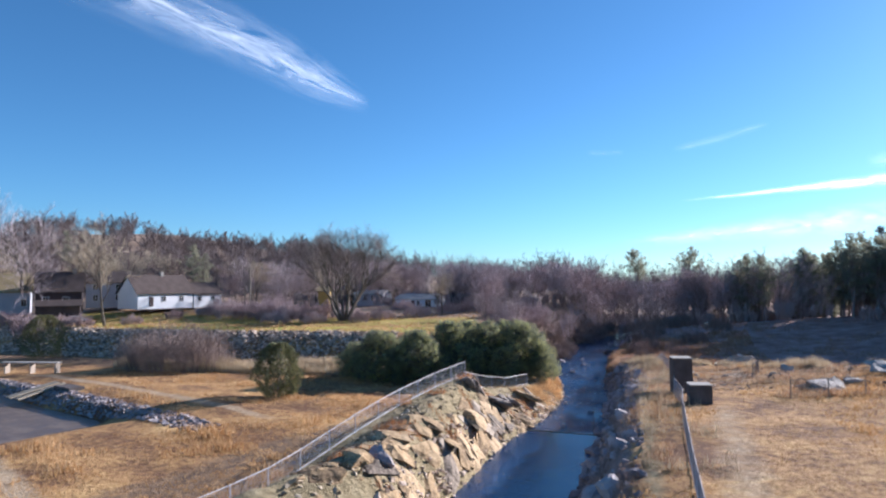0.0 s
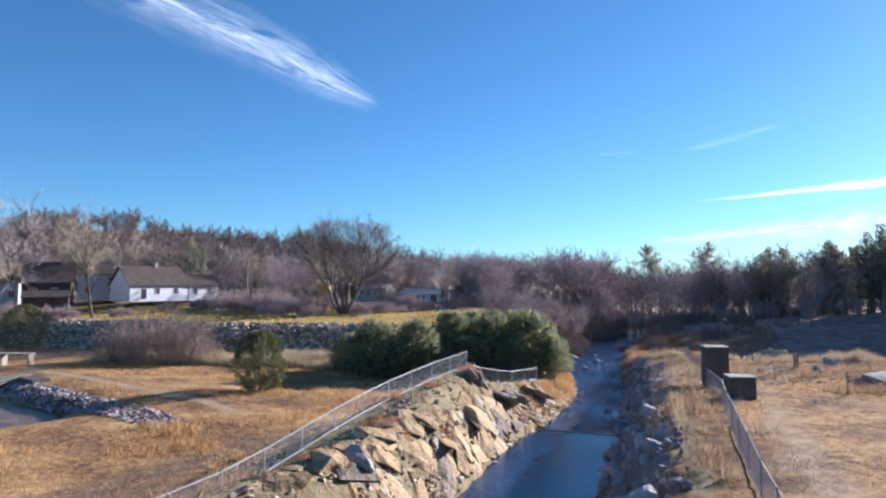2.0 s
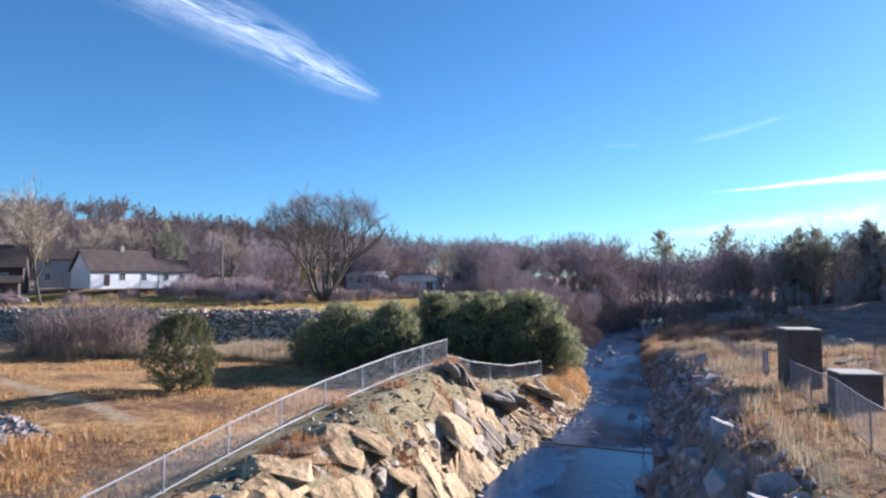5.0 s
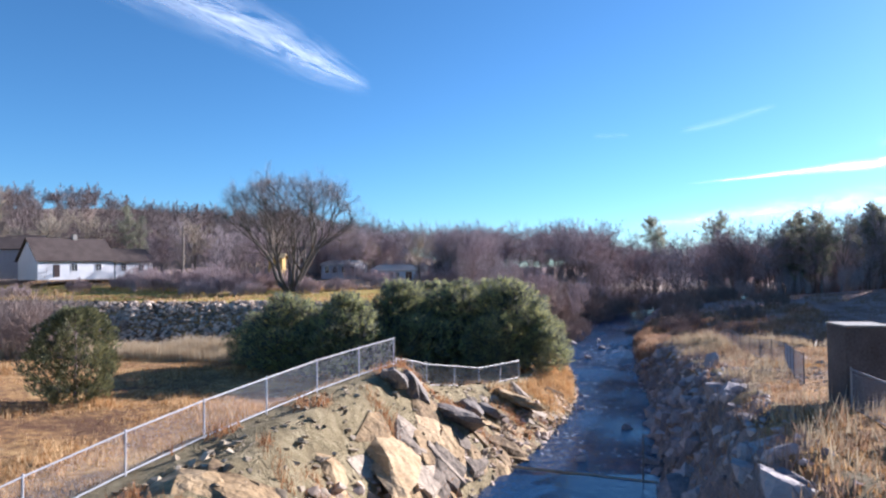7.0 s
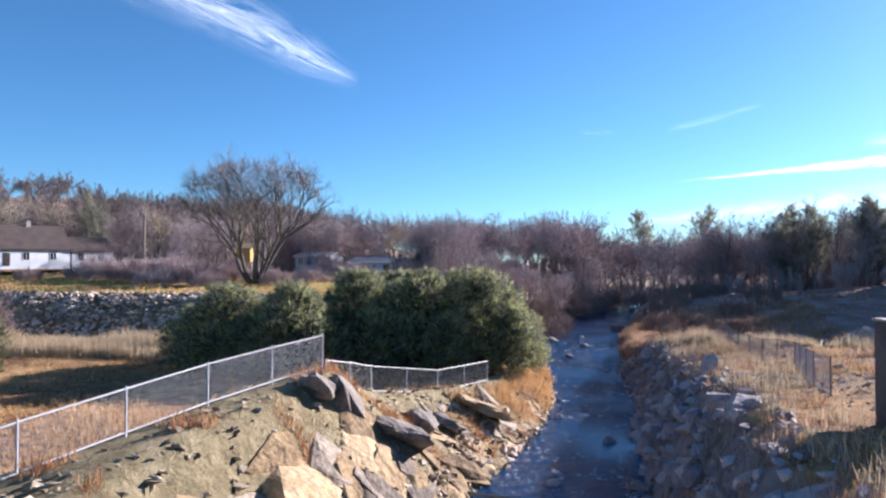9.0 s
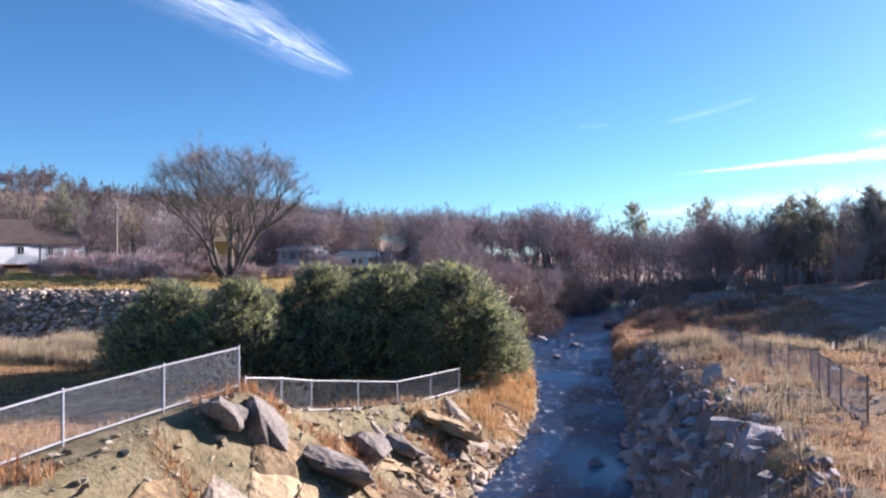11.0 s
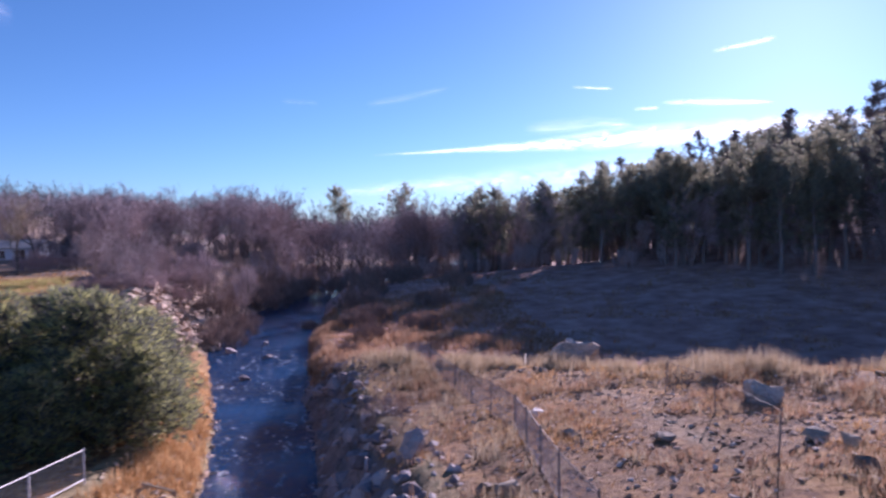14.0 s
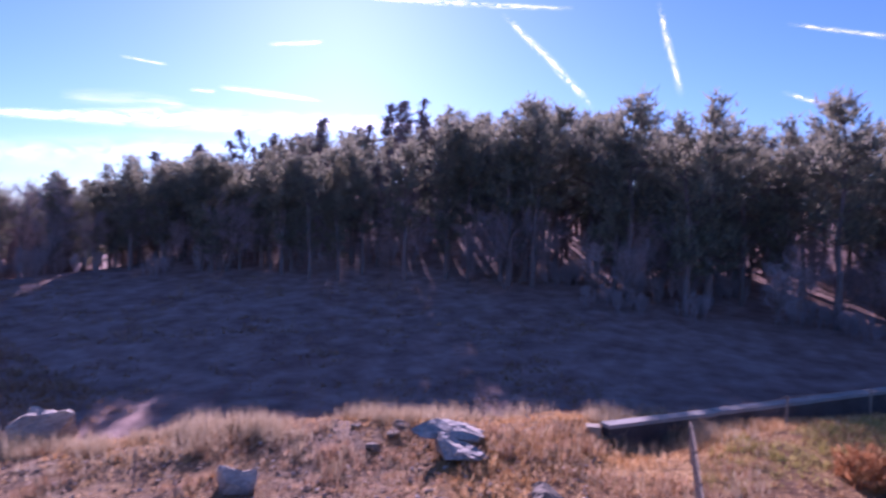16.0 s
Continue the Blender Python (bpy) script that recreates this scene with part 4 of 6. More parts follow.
def heap_place(r):
    k = r.random()
    return 5.5 + 9.5 * k ** 0.8 + r.uniform(-1.0, 4.0), 98 + 34 * k + r.uniform(-3, 3)


def dam_place(r):
    a, c = r.uniform(-14, 43), r.uniform(0.1, 2.8)
    return -54 + 0.816 * a - 0.578 * c, 77 - 0.578 * a - 0.816 * c


def shore_place(r):
    y = r.uniform(30, 92)
    return float(np.interp(y, *LEFT_SHORE)) + r.uniform(-2.0, 0.35), y


def slope_place(r):
    y = r.uniform(30, 76)
    f, l = float(np.interp(y, *FENCE)), float(np.interp(y, *LEFT_SHORE))
    return f + (l - f) * r.uniform(0.08, 1.0), y


def right_place(r):
    y = r.uniform(24, 100)
    return float(np.interp(y, *RIGHT_SHORE)) + r.uniform(-0.5, 4.3), y


# small stones in the same shade-tinted mauve-grey
M_LOOSE_DARK = mat("loose_dark_stone", [(0.19, 0.16, 0.162), (0.30, 0.258, 0.252), (0.40, 0.35, 0.335)], 0.5, 0.8, 0.5, fine=6, island=0.8)
r_st = random.Random(21)
for _ in range(280):
    x = r_st.uniform(-45, -12)
    y = float(np.interp(x, *TERRACE)) - r_st.uniform(0.3, 10.2)
    stone(r_st.choice(RIP), x, y, zat(x, y) + 0.10, r_st.uniform(0.22, 0.46), riprap_bank)
RIP_FAR = shelf("stone", range(41, 46), 0.65, M_RIPRAP_MASS, 10)
scree("riprap_stones", "", riprap_bank, 6800, riprap_place, RIP_FAR, (0.15, 0.36), 5)
scree("riprap_stones", "", riprap_far, 900, heap_place, RIP_FAR, (0.3, 0.75), 6)
scree("dam_stones", "", wall_dam, 2400, dam_place, shelf("stone", range(91, 95), 0.6, M_LOOSE_DARK, 9), (0.12, 0.27), 7)
scree("shore_stones", "", left_bank, 1100, shore_place, shelf("stone", range(51, 55), 0.6, M_RIPRAP_MASS, 10), (0.09, 0.30), 8)
scree("riprap_stones", "", riprap_far, 420, lambda r: (lambda y: (float(np.interp(y, (110, 128, 142), (14.5, 16.8, 21.0))) + r.uniform(-3.2, 1.8), y))(r.uniform(110, 142)), RIP_FAR, (0.3, 0.8), 16)
M_LOOSE = mat("loose_bank_stone", [(0.20, 0.155, 0.10), (0.36, 0.285, 0.19), (0.50, 0.41, 0.29)], 0.5, 0.85, 0.5, fine=6, island=0.7)
scree("loose_stones", "", left_bank, 1300, slope_place, shelf("stone", range(61, 65), 0.55, M_LOOSE, 10), (0.05, 0.20), 9)
scree("loose_stones", "", right_bank, 900, right_place, shelf("stone", range(71, 75), 0.6, M_LOOSE_DARK, 10), (0.07, 0.28), 10)


M_CLOD = mat("earth_clod", [(0.24, 0.165, 0.115), (0.38, 0.27, 0.19), (0.60, 0.50, 0.41)], 0.5, 0.9, 0.4, fine=6, island=0.9)


def field_place(r):
    while True:
        x, y = r.uniform(17, 46), r.uniform(51, 88)
        if float(edge_out(x, y)) < 1.5 and x > float(np.interp(y, *RIGHT_SHORE)) + 4:
            return x, y


field_rubble = tagged(new("field_rubble"), "clods and small stones strewn over the field", "rubble", kind="structure")
scree("clods", "", field_rubble, 3600, field_place, shelf("stone", range(81, 85), 0.55, M_CLOD, 9), (0.04, 0.13), 11)
for k in range(26):
    x, y = field_place(r_st)
    stone(r_st.choice(GREY), x, y, zat(x, y) + 0.05, r_st.uniform(0.18, 0.45), field_rubble)


# big boulders that stand out
def boulder(x, y, size, seed, material, label, stretch=(1, 1, 1), turn=(0, 0, 0), dz=0.0, flat=0.6):
    me = rock_mesh("boulder", seed, flat, material, 14, 0.15)
    ob = stone(me, x, y, zat(x, y) + dz, size, None, turn, "boulder", stretch)
    return tagged(ob, label, "boulder", "boulders")


boulder(32.0, 76.2, 1.5, 101, M_PALE_ROCK, "pale angular boulder in tall dry grass", (1.35, 1.0, 1.2), (8, 10, 20), 0.75)
boulder(30.6, 62.2, 0.8, 102, M_PALE_ROCK, "grey pointed boulder in rough grass", (1.1, 1.0, 1.1), (18, 20, 50), 0.15)
boulder(36.2, 57.0, 1.1, 103, M_PALE_ROCK, "pale flat slab propped up at the field rim", (1.5, 1.0, 0.55), (10, 14, -35), 0.5)
boulder(35.6, 56.2, 0.85, 104, M_PALE_ROCK, "pale split boulder below a flat slab", (1.7, 1.1, 0.9), (20, 10, 40), 0.1)
boulder(30.9, 52.9, 0.7, 105, M_PALE_ROCK, "broad grey boulder among loose stones", (1.3, 1.0, 0.7), (4, 8, 10), 0.05)
boulder(33.6, 51.6, 0.9, 117, M_ROCK, "low grey boulder among dry weeds", (1.5, 1.0, 0.7), (6, -10, 60), 0.05)
boulder(27.2, 50.0, 1.5, 133, M_PALE_ROCK, "broad low pale boulder beside the field path", (1.4, 1.2, 0.8), (12, 10, 35), 0.15, 0.8)
boulder(23.2, 66.4, 0.32, 107, M_QUARTZ, "small white stone beside the rusty fence", (1, 0.8, 0.9), (0, 20, 0), 0.12)
boulder(17.3, 64.6, 0.5, 108, M_DARK_ROCK, "dark upright rock on the bank top", (0.8, 0.7, 1.6), (15, 25, 30), 0.35)
boulder(1.4, 57.3, 1.0, 109, M_SLATE, "tall grey leaning slab at the fence corner", (0.8, 1.0, 1.05), (-20, 30, -20), 0.05)
boulder(0.5, 56.2, 0.95, 110, M_SLATE, "dark tilted slab below the fence corner", (0.8, 1.1, 0.7), (-14, 26, 15), 0.05)
boulder(-5.6, 34.9, 1.2, 111, M_TAN_ROCK, "large tan slab on the bank crest", (0.95, 1.1, 0.8), (-14, 16, -20), 0.1)
boulder(-4.5, 36.5, 1.0, 112, M_DARK_ROCK, "dark blocky boulder on the bank crest", (0.9, 1.0, 1.0), (-18, 20, -15), 0.2)
boulder(-1.0, 44.5, 1.2, 113, M_TAN_ROCK, "broad tan slab on the stone bank", (0.9, 1.4, 0.5), (-6, 22, 20), 0.0)
boulder(0.7, 51.8, 2.0, 114, M_TAN_ROCK, "wide flat tan slab sloping to the water", (0.85, 1.5, 0.42), (-6, 28, -8), -0.05)
boulder(3.1, 58.5, 1.4, 115, M_SLATE, "broad grey slab with a dark undercut edge", (0.85, 1.4, 0.6), (-10, 26, 8), -0.08)
boulder(6.7, 67.5, 1.6, 116, M_TAN_ROCK, "smooth buff slab low on the bank", (0.95, 1.5, 0.34), (-4, 24, 18), 0.0)
boulder(3.6, 62.2, 1.3, 118, M_SLATE, "jagged grey ledge among orange dead ferns", (0.85, 1.3, 0.7), (-10, 20, -6), -0.14)
boulder(4.9, 63.6, 1.0, 119, M_SLATE, "broken grey ledge above the water", (0.85, 1.3, 0.65), (-8, 24, 12), -0.1)
boulder(5.6, 60.6, 1.2, 120, M_TAN_ROCK, "pale buff slab at the water's edge", (0.9, 1.4, 0.45), (-6, 28, -4), 0.0)
for k, (x, y, s) in enumerate(((8.9, 67.6, 0.4), (12.0, 79.0, 0.35), (11.4, 72.2, 0.3), (16.5, 96.0, 0.5), (19.5, 104.0, 0.5), (17.0, 108, 0.6), (20.5, 111, 0.5), (9.3, 60.6, 0.3), (13.1, 66.8, 0.35), (18.2, 88.2, 0.3))):
    me = DARK[k % 7]
    tagged(stone(me, x, y, WATER + 0.02, s, None, None, "stream_stone"), "dark wet stone standing in the stream", "stone", "stones in the stream")


# ---- low sill, gauge pole, planks ----
def sill():
    s = Shape()
    bar(s, (4.3, 59.9, POOL - 0.02), (11.9, 56.9, POOL - 0.02), 0.075, 7)
    tagged(s.link("log_sill", M_WOOD), "low log sill across the stream", "log")
    ob = empty("gauge_pole", Matrix.Translation((11.3, 57.0, WATER)), "thin dark gauge pole standing in the stream", "pole")
    s = Shape()
    bar(s, (0, 0, -0.6), (0.05, 0, 2.2), 0.035)
    s.link("pole", M_OLD_STEEL, ob)
    s = Shape()
    bar(s, (-0.25, 0, 1.1), (0.25, 0, 1.15), 0.02)
    s.link("crossbar", M_OLD_STEEL, ob)


sill()


def planks():
    ob = empty("plank_spillway", pose(-42.6, 68.9, -5.25, 0, 0, -35), "two weathered boards sloping off the stone dam", "boards")
    for k, (x, w) in enumerate(((-1.6, 1.2), (0.2, 0.6))):
        bm = bmesh.new()
        box(bm, x, -4.2, -0.06, x + w, 0.6, 0.06, 0.015, pose(0, 0, 0.1, 12, 0, 6 * k))
        part("board", bm, M_WOOD, ob)
    bm = bmesh.new()
    box(bm, 0.9, -0.6, -0.3, 4.2, 1.0, 0.15, 0.03)
    part("slab", bm, M_CONCRETE, ob, "flat pale concrete slab")
    dock = empty("footbridge", pose(-54.5, 82.2, -4.9, 0, 0, -4), "small pale plank footbridge over a ditch", "footbridge")
    bm = bmesh.new()
    box(bm, -3.2, -0.5, 0.42, 4.4, 0.5, 0.54, 0.02)
    part("deck", bm, M_PALE_CONCRETE, dock)
    for x in (-2.6, 0.8, 4.1):
        bm = bmesh.new()
        box(bm, x - 0.08, -0.45, -1.2, x + 0.08, 0.45, 0.416, 0.02)
        part("support", bm, M_POLE, dock)


planks()


def end_wall():
    """A low wall at the field's end, with a pale cap and a short pillar."""
    pts = [(42.3, 52.4), (47.0, 48.45), (51.7, 44.5), (56.4, 40.55), (61.1, 36.6), (65.8, 32.65)]
    ob = tagged(new("wall_end"), "low shaded concrete wall with a pale cap", "wall", kind="structure")
    for k in range(len(pts) - 1):
        (x0, y0), (x1, y1) = pts[k], pts[k + 1]
        a, n = math.degrees(math.atan2(y1 - y0, x1 - x0)), math.hypot(x1 - x0, y1 - y0)
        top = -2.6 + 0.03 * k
        # panel shade comes from the darkened concrete colour
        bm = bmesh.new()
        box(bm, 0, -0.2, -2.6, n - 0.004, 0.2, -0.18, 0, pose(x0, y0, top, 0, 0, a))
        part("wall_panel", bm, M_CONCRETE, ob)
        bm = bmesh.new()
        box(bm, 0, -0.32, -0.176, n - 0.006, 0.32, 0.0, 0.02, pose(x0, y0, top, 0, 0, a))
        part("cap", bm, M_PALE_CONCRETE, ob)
    bm = bmesh.new()
    box(bm, -0.35, -0.3, -1.8, 0.25, 0.3, -0.02, 0.03, pose(41.9, 52.8, -2.6, 0, 0, 20))
    part("pillar", bm, M_WOOD, ob)


end_wall()
corner = [(22.6, 45.9), (25.4, 46.3), (28.2, 46.7), (31.0, 47.15), (33.8, 47.6), (36.6, 48.05), (39.4, 48.5), (42.2, 48.9)]
fence("chain_link_fence", "weathered wire fence running out to the field's end", [(x, y, zat(x, y)) for x, y in corner[::-1]], 1.3, 0.045, 0.02, M_POLE, M_OLD_STEEL, "stream fences", bottom=False)
side = [(42.2, 48.9), (46.4, 45.4), (50.6, 41.9), (54.8, 38.4)]
fence("chain_link_fence", "weathered wire fence along the field's end", [(x, y, zat(x, y)) for x, y in side], 1.3, 0.045, 0.012, M_POLE, M_OLD_STEEL, "stream fences", bottom=False)
s_log = Shape()
s_log.tube([Vector((29.6, 77.4, zat(29.6, 77.4) + 0.15)), Vector((30.6, 79.0, zat(30.6, 79) + 0.9))], [0.09, 0.05], 6)
tagged(s_log.link("dead_log", M_WOOD), "pale dead log leaning in the grass", "log")
for a, b, c, d in ((8.6, 75.6, 9.7, 75.9), (9.2, 73.0, 10.4, 73.2)):
    s_log = Shape()
    s_log.tube([Vector((a, b, zat(a, b) + 0.22)), Vector((c, d, zat(c, d) + 0.35))], [0.06, 0.05], 6)
    tagged(s_log.link("driftwood_log", M_WOOD), "bare pale log lying on the grassy bank", "log", "driftwood logs")


# ---- woods ----
def woods():
    r = random.Random(99)
    W1 = "bare woods beyond the stream"
    kinds = [bare_tree("bare_tree", 40 + k, 15, "leafless grey-brown woodland tree", M_PINE_BARK, (M_TWIG, M_RED_TWIG)[k % 2], 1 + (k % 3 == 2), 4, 0.030, (13, 8, 20), 0.12, 0.17, (24, 56), (0.36, 0.60), 0.06, 0.14, 0.72, W1, flat=0.042) for k in range(6)]
    front = [(-34, 176), (-18, 172), (-2, 168), (12, 163), (28, 160), (46, 160), (60, 150), (70, 138)]
    xs, ys = [p[0] for p in front], [p[1] for p in front]
    used = set()
    spots = []
    for k in range(215):
        x = r.uniform(-34, 74)
        spots.append((x, float(np.interp(x, xs, ys)) + 34 * r.random() ** 1.3))
    for k in range(26):
        spots.append((r.uniform(-52, -24), r.uniform(132, 175)))
    for k, (x, y) in enumerate(spots):
        if abs(x - (np.interp(y, *LEFT_SHORE) + 4)) < 5:
            continue
        if abs(x + 9) < 8 and y < 190 or math.hypot(x + 22.5, y - 124) < 8 or (-34 < x < -16 and y < 168):
            continue
        src = kinds[k % 6]
        s = r.uniform(0.80, 1.04) * (1.08 if x > 36 else 0.9 if x > 8 else 0.85)
        if k % 6 in used:
            again(src, x, y, r.uniform(0, 360), s)
        else:
            used.add(k % 6)
            put(src, x, y, r.uniform(0, 360), s)
    # tall pines along the sunny side
    P1 = "tall pines at the field's far side"
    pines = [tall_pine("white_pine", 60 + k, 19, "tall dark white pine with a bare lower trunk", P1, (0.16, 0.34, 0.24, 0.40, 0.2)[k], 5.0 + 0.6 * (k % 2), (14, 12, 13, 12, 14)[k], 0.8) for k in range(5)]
    edge = [(58, 160), (66, 148), (74, 135), (82, 118), (88, 102), (93, 84), (97, 62), (98, 40), (96, 15), (92, -10)]
    ed = np.cumsum([0] + [math.hypot(b[0] - a[0], b[1] - a[1]) for a, b in zip(edge[:-1], edge[1:])])
    used = set()
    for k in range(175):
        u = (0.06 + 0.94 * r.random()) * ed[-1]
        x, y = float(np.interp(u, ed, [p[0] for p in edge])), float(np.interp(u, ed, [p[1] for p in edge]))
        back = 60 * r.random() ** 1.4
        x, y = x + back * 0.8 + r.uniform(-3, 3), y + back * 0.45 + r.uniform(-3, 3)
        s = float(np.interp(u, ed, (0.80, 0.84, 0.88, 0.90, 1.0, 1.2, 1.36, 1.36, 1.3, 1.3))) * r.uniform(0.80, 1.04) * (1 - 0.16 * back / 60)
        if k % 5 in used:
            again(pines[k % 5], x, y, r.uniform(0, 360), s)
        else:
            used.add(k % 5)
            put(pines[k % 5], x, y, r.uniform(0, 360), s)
    # more pines added in the gap to keep sun patches off the slope
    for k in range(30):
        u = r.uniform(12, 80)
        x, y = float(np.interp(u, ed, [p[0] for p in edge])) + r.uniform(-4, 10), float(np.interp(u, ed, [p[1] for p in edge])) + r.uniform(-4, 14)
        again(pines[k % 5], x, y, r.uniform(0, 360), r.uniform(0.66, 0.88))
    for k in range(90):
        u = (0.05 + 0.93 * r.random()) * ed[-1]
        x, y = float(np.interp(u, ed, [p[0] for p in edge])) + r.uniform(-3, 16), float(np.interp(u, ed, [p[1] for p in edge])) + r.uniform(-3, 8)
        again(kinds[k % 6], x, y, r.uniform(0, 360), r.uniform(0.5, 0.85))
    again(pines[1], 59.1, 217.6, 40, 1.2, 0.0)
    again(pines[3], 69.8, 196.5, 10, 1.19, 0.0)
    # saplings and brush at the bend and along the shore
    brush_a = brush("bare_thicket", 14, 2.6, 2.4, 2.0, "low grey-brown thicket at the water's edge", M_DARK_TWIG, 46, 0.014, "waterside thickets", flat=0.025, forks=(7, 20), levels=3)
    spots = [(16.5, 112, 1.2), (18.0, 118, 1.4), (20.0, 124, 1.3), (30.5, 112, 1.0), (34, 122, 1.3), (38, 131, 1.4), (29, 104, 0.8), (44, 140, 1.6), (33, 115, 1.0), (50, 146, 1.5), (27.5, 120, 0.6), (36, 108, 0.9), (42, 118, 1.1), (50, 128, 1.3), (24.5, 96, 0.5), (17.5, 127, 1.3), (19.5, 133, 1.5), (21, 139, 1.6), (23.5, 145, 1.6), (26, 141, 1.4), (28.5, 147.5, 1.6), (31, 152, 1.7), (34, 158, 1.8), (28, 155, 1.8), (24, 151, 1.6), (41, 151, 1.7), (46, 157, 1.7), (38, 163, 1.8)]
    put(brush_a, *spots[0][:2], 0, spots[0][2])
    for k, (x, y, s) in enumerate(spots[1:]):
        again(brush_a, x, y, 50 * k, s)
    put(bare_tree("slender_sapling", 77, 9.2, "slender pale leafless sapling at the stream bend", M_GREY_BARK, M_TWIG, 4, 4, 0.02, (8, 7, 14), 0.2, 0.07, (12, 32), (0.4, 0.6), 0.1, 0.08, 0.75, flat=0.05), 20.6, 124.5)
    # trees among the houses and on the hill
    W2 = "bare trees by the houses"
    yard = [bare_tree("yard_tree", 80 + k, 17, "tall leafless pale-barked yard tree", M_GREY_BARK, (M_PALE_TWIG, M_TWIG)[k % 2], 1, 5, 0.022, (7, 6, 6, 11), 0.1, 0.26, (20, 46), (0.48, 0.72), 0.07, 0.11, 0.5, W2, flat=0.035) for k in range(3)]
    spots = [(-63.2, 116.8, 1.22, 0), (-86.5, 129, 1.6, 1), (-80, 133, 1.0, 2), (-78, 150, 0.9, 2), (-92, 135, 1.1, 0), (-50, 160, 0.85, 1), (-46, 150, 0.75, 2), (-3.2, 134, 0.62, 0), (-58, 172, 0.8, 0), (-40, 158, 0.8, 1), (-70, 165, 0.85, 2), (-100, 150, 1.0, 1), (-37, 172, 0.9, 0), (-4.5, 160, 0.72, 1), (-15, 176, 0.6, 2), (-32, 150, 0.7, 0)]
    used = set()
    for k, (x, y, s, v) in enumerate(spots):
        if v in used:
            again(yard[v], x, y, 77 * k, s)
        else:
            used.add(v)
            put(yard[v], x, y, 77 * k, s)
    for k in range(26):
        x, y = r.uniform(3, 19), r.uniform(108, 158)
        if x < float(np.interp(y, *LEFT_SHORE)) - 1.5:
            again(kinds[k % 6], x, y, r.uniform(0, 360), r.uniform(0.32, 0.62) if y < 135 else r.uniform(0.5, 0.8))
    again(pines[2], -66, 163, 0, 0.76)
    again(pines[4], -64.0, 165, 50, 0.66)
    low = brush("garden_brush", 15, 3.0, 3.2, 2.2, "dark leafless brush at the lawn's edge", M_RED_TWIG, 60, 0.018, "brush on the lawn", flat=0.03, forks=(7, 18), levels=3)
    spots = [(-29, 121, 1.1), (-33, 119, 1.0), (-26, 119, 0.9), (-18, 121, 0.9), (-14.5, 126, 0.9), (-36, 126, 1.2), (-40, 138, 1.1), (-8, 133, 1.0), (-2, 140, 1.1), (3, 146, 1.2), (6, 112, 0.7), (10, 114, 0.9), (12.5, 119, 0.8), (9, 122, 1.0), (13, 127, 1.0), (7, 130, 1.0), (15.5, 133, 1.1), (11, 138, 1.1), (17, 141, 1.2), (-66, 113, 1.0), (-60, 120, 0.8), (-74, 112, 1.2), (-12, 150, 1.0), (8, 150, 1.3), (-52, 134, 0.8), (-22, 130, 1.0), (-46, 142, 1.0), (10, 136, 1.0), (-82, 118, 1.2), (-45, 130, 1.5), (-41, 128, 1.4), (-37, 132, 1.6), (-33, 128, 1.4), (-48.5, 134, 1.5), (-29.5, 130, 1.3), (-71, 116.5, 0.9), (-77, 115.5, 1.2), (-85, 115, 1.3), (-56, 129, 0.8), (-91, 116, 1.4), (-26, 134, 1.4), (-40, 146, 1.6)]
    put(low, *spots[0][:2], 0, spots[0][2])
    for k, (x, y, s) in enumerate(spots[1:]):
        again(low, x, y, 61 * k, s)
    # far woods, one mesh each
    def far_woods(name, label, src, place, count, seed, scale):
        rr = random.Random(seed)
        co, fs, base, vs, out = [], [], 0, [], []
        for child in src.children:
            me = child.data
            c = np.empty(len(me.vertices) * 3, np.float32)
            me.vertices.foreach_get("co", c)
            fs += [tuple(base + v for v in p.vertices) for p in me.polygons]
            vs.append(c.reshape(-1, 3))
            base += len(me.vertices)
        vs = np.concatenate(vs)
        all_v, all_f = [], []
        for k in range(count):
            x, y = place(rr)
            s, a = scale * rr.uniform(0.75, 1.15) * (1.0 if x < 30 or y < 188 else 1.22), rr.uniform(0, 6.283)
            m = np.array([[math.cos(a), -math.sin(a), 0], [math.sin(a), math.cos(a), 0], [0, 0, 1]]) * s
            all_v.append(vs @ m.T + np.array([x, y, zat(x, y)]))
            all_f += [tuple(k * len(vs) + v for v in f) for f in fs]
        ob = link(name, np.concatenate(all_v).tolist(), all_f, src.children[-1].data.materials[0])
        tagged(ob, label, "woods", kind="stuff")

    thin = bare_tree("woodland_tree", 55, 15, "leafless tree at the edge of the far woods", M_PINE_BARK, M_TWIG, 1, 4, 0.045, (10, 6, 18), 0.1, 0.18, (24, 54), (0.38, 0.62), 0.06, 0.13, 0.7, flat=0.07)
    put(thin, -3, 205, 0)
    far_woods("far_woods", "grey-brown leafless woods on the far ground", thin, lambda q: (lambda x: (x, 192 + 70 * q.random() + max(0, -x) * 0.2))(q.uniform(-60, 130)), 230, 1, 0.95)
    thin2 = bare_tree("hillside_tree", 56, 14, "leafless tree low on the wooded hill", M_PINE_BARK, M_PALE_TWIG, 1, 4, 0.04, (9, 6, 15), 0.1, 0.18, (22, 50), (0.38, 0.62), 0.07, 0.11, 0.7, flat=0.11)
    put(thin2, -95, 190, 0)
    far_woods("hill_woods", "brown leafless woods on the hill behind the houses", thin2, lambda q: (q.uniform(-260, -40), q.uniform(172, 300)), 600, 2, 0.86)
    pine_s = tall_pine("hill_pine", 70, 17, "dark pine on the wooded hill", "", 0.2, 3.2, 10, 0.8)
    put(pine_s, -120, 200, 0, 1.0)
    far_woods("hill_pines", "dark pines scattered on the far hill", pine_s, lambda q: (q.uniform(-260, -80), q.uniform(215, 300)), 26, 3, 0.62)
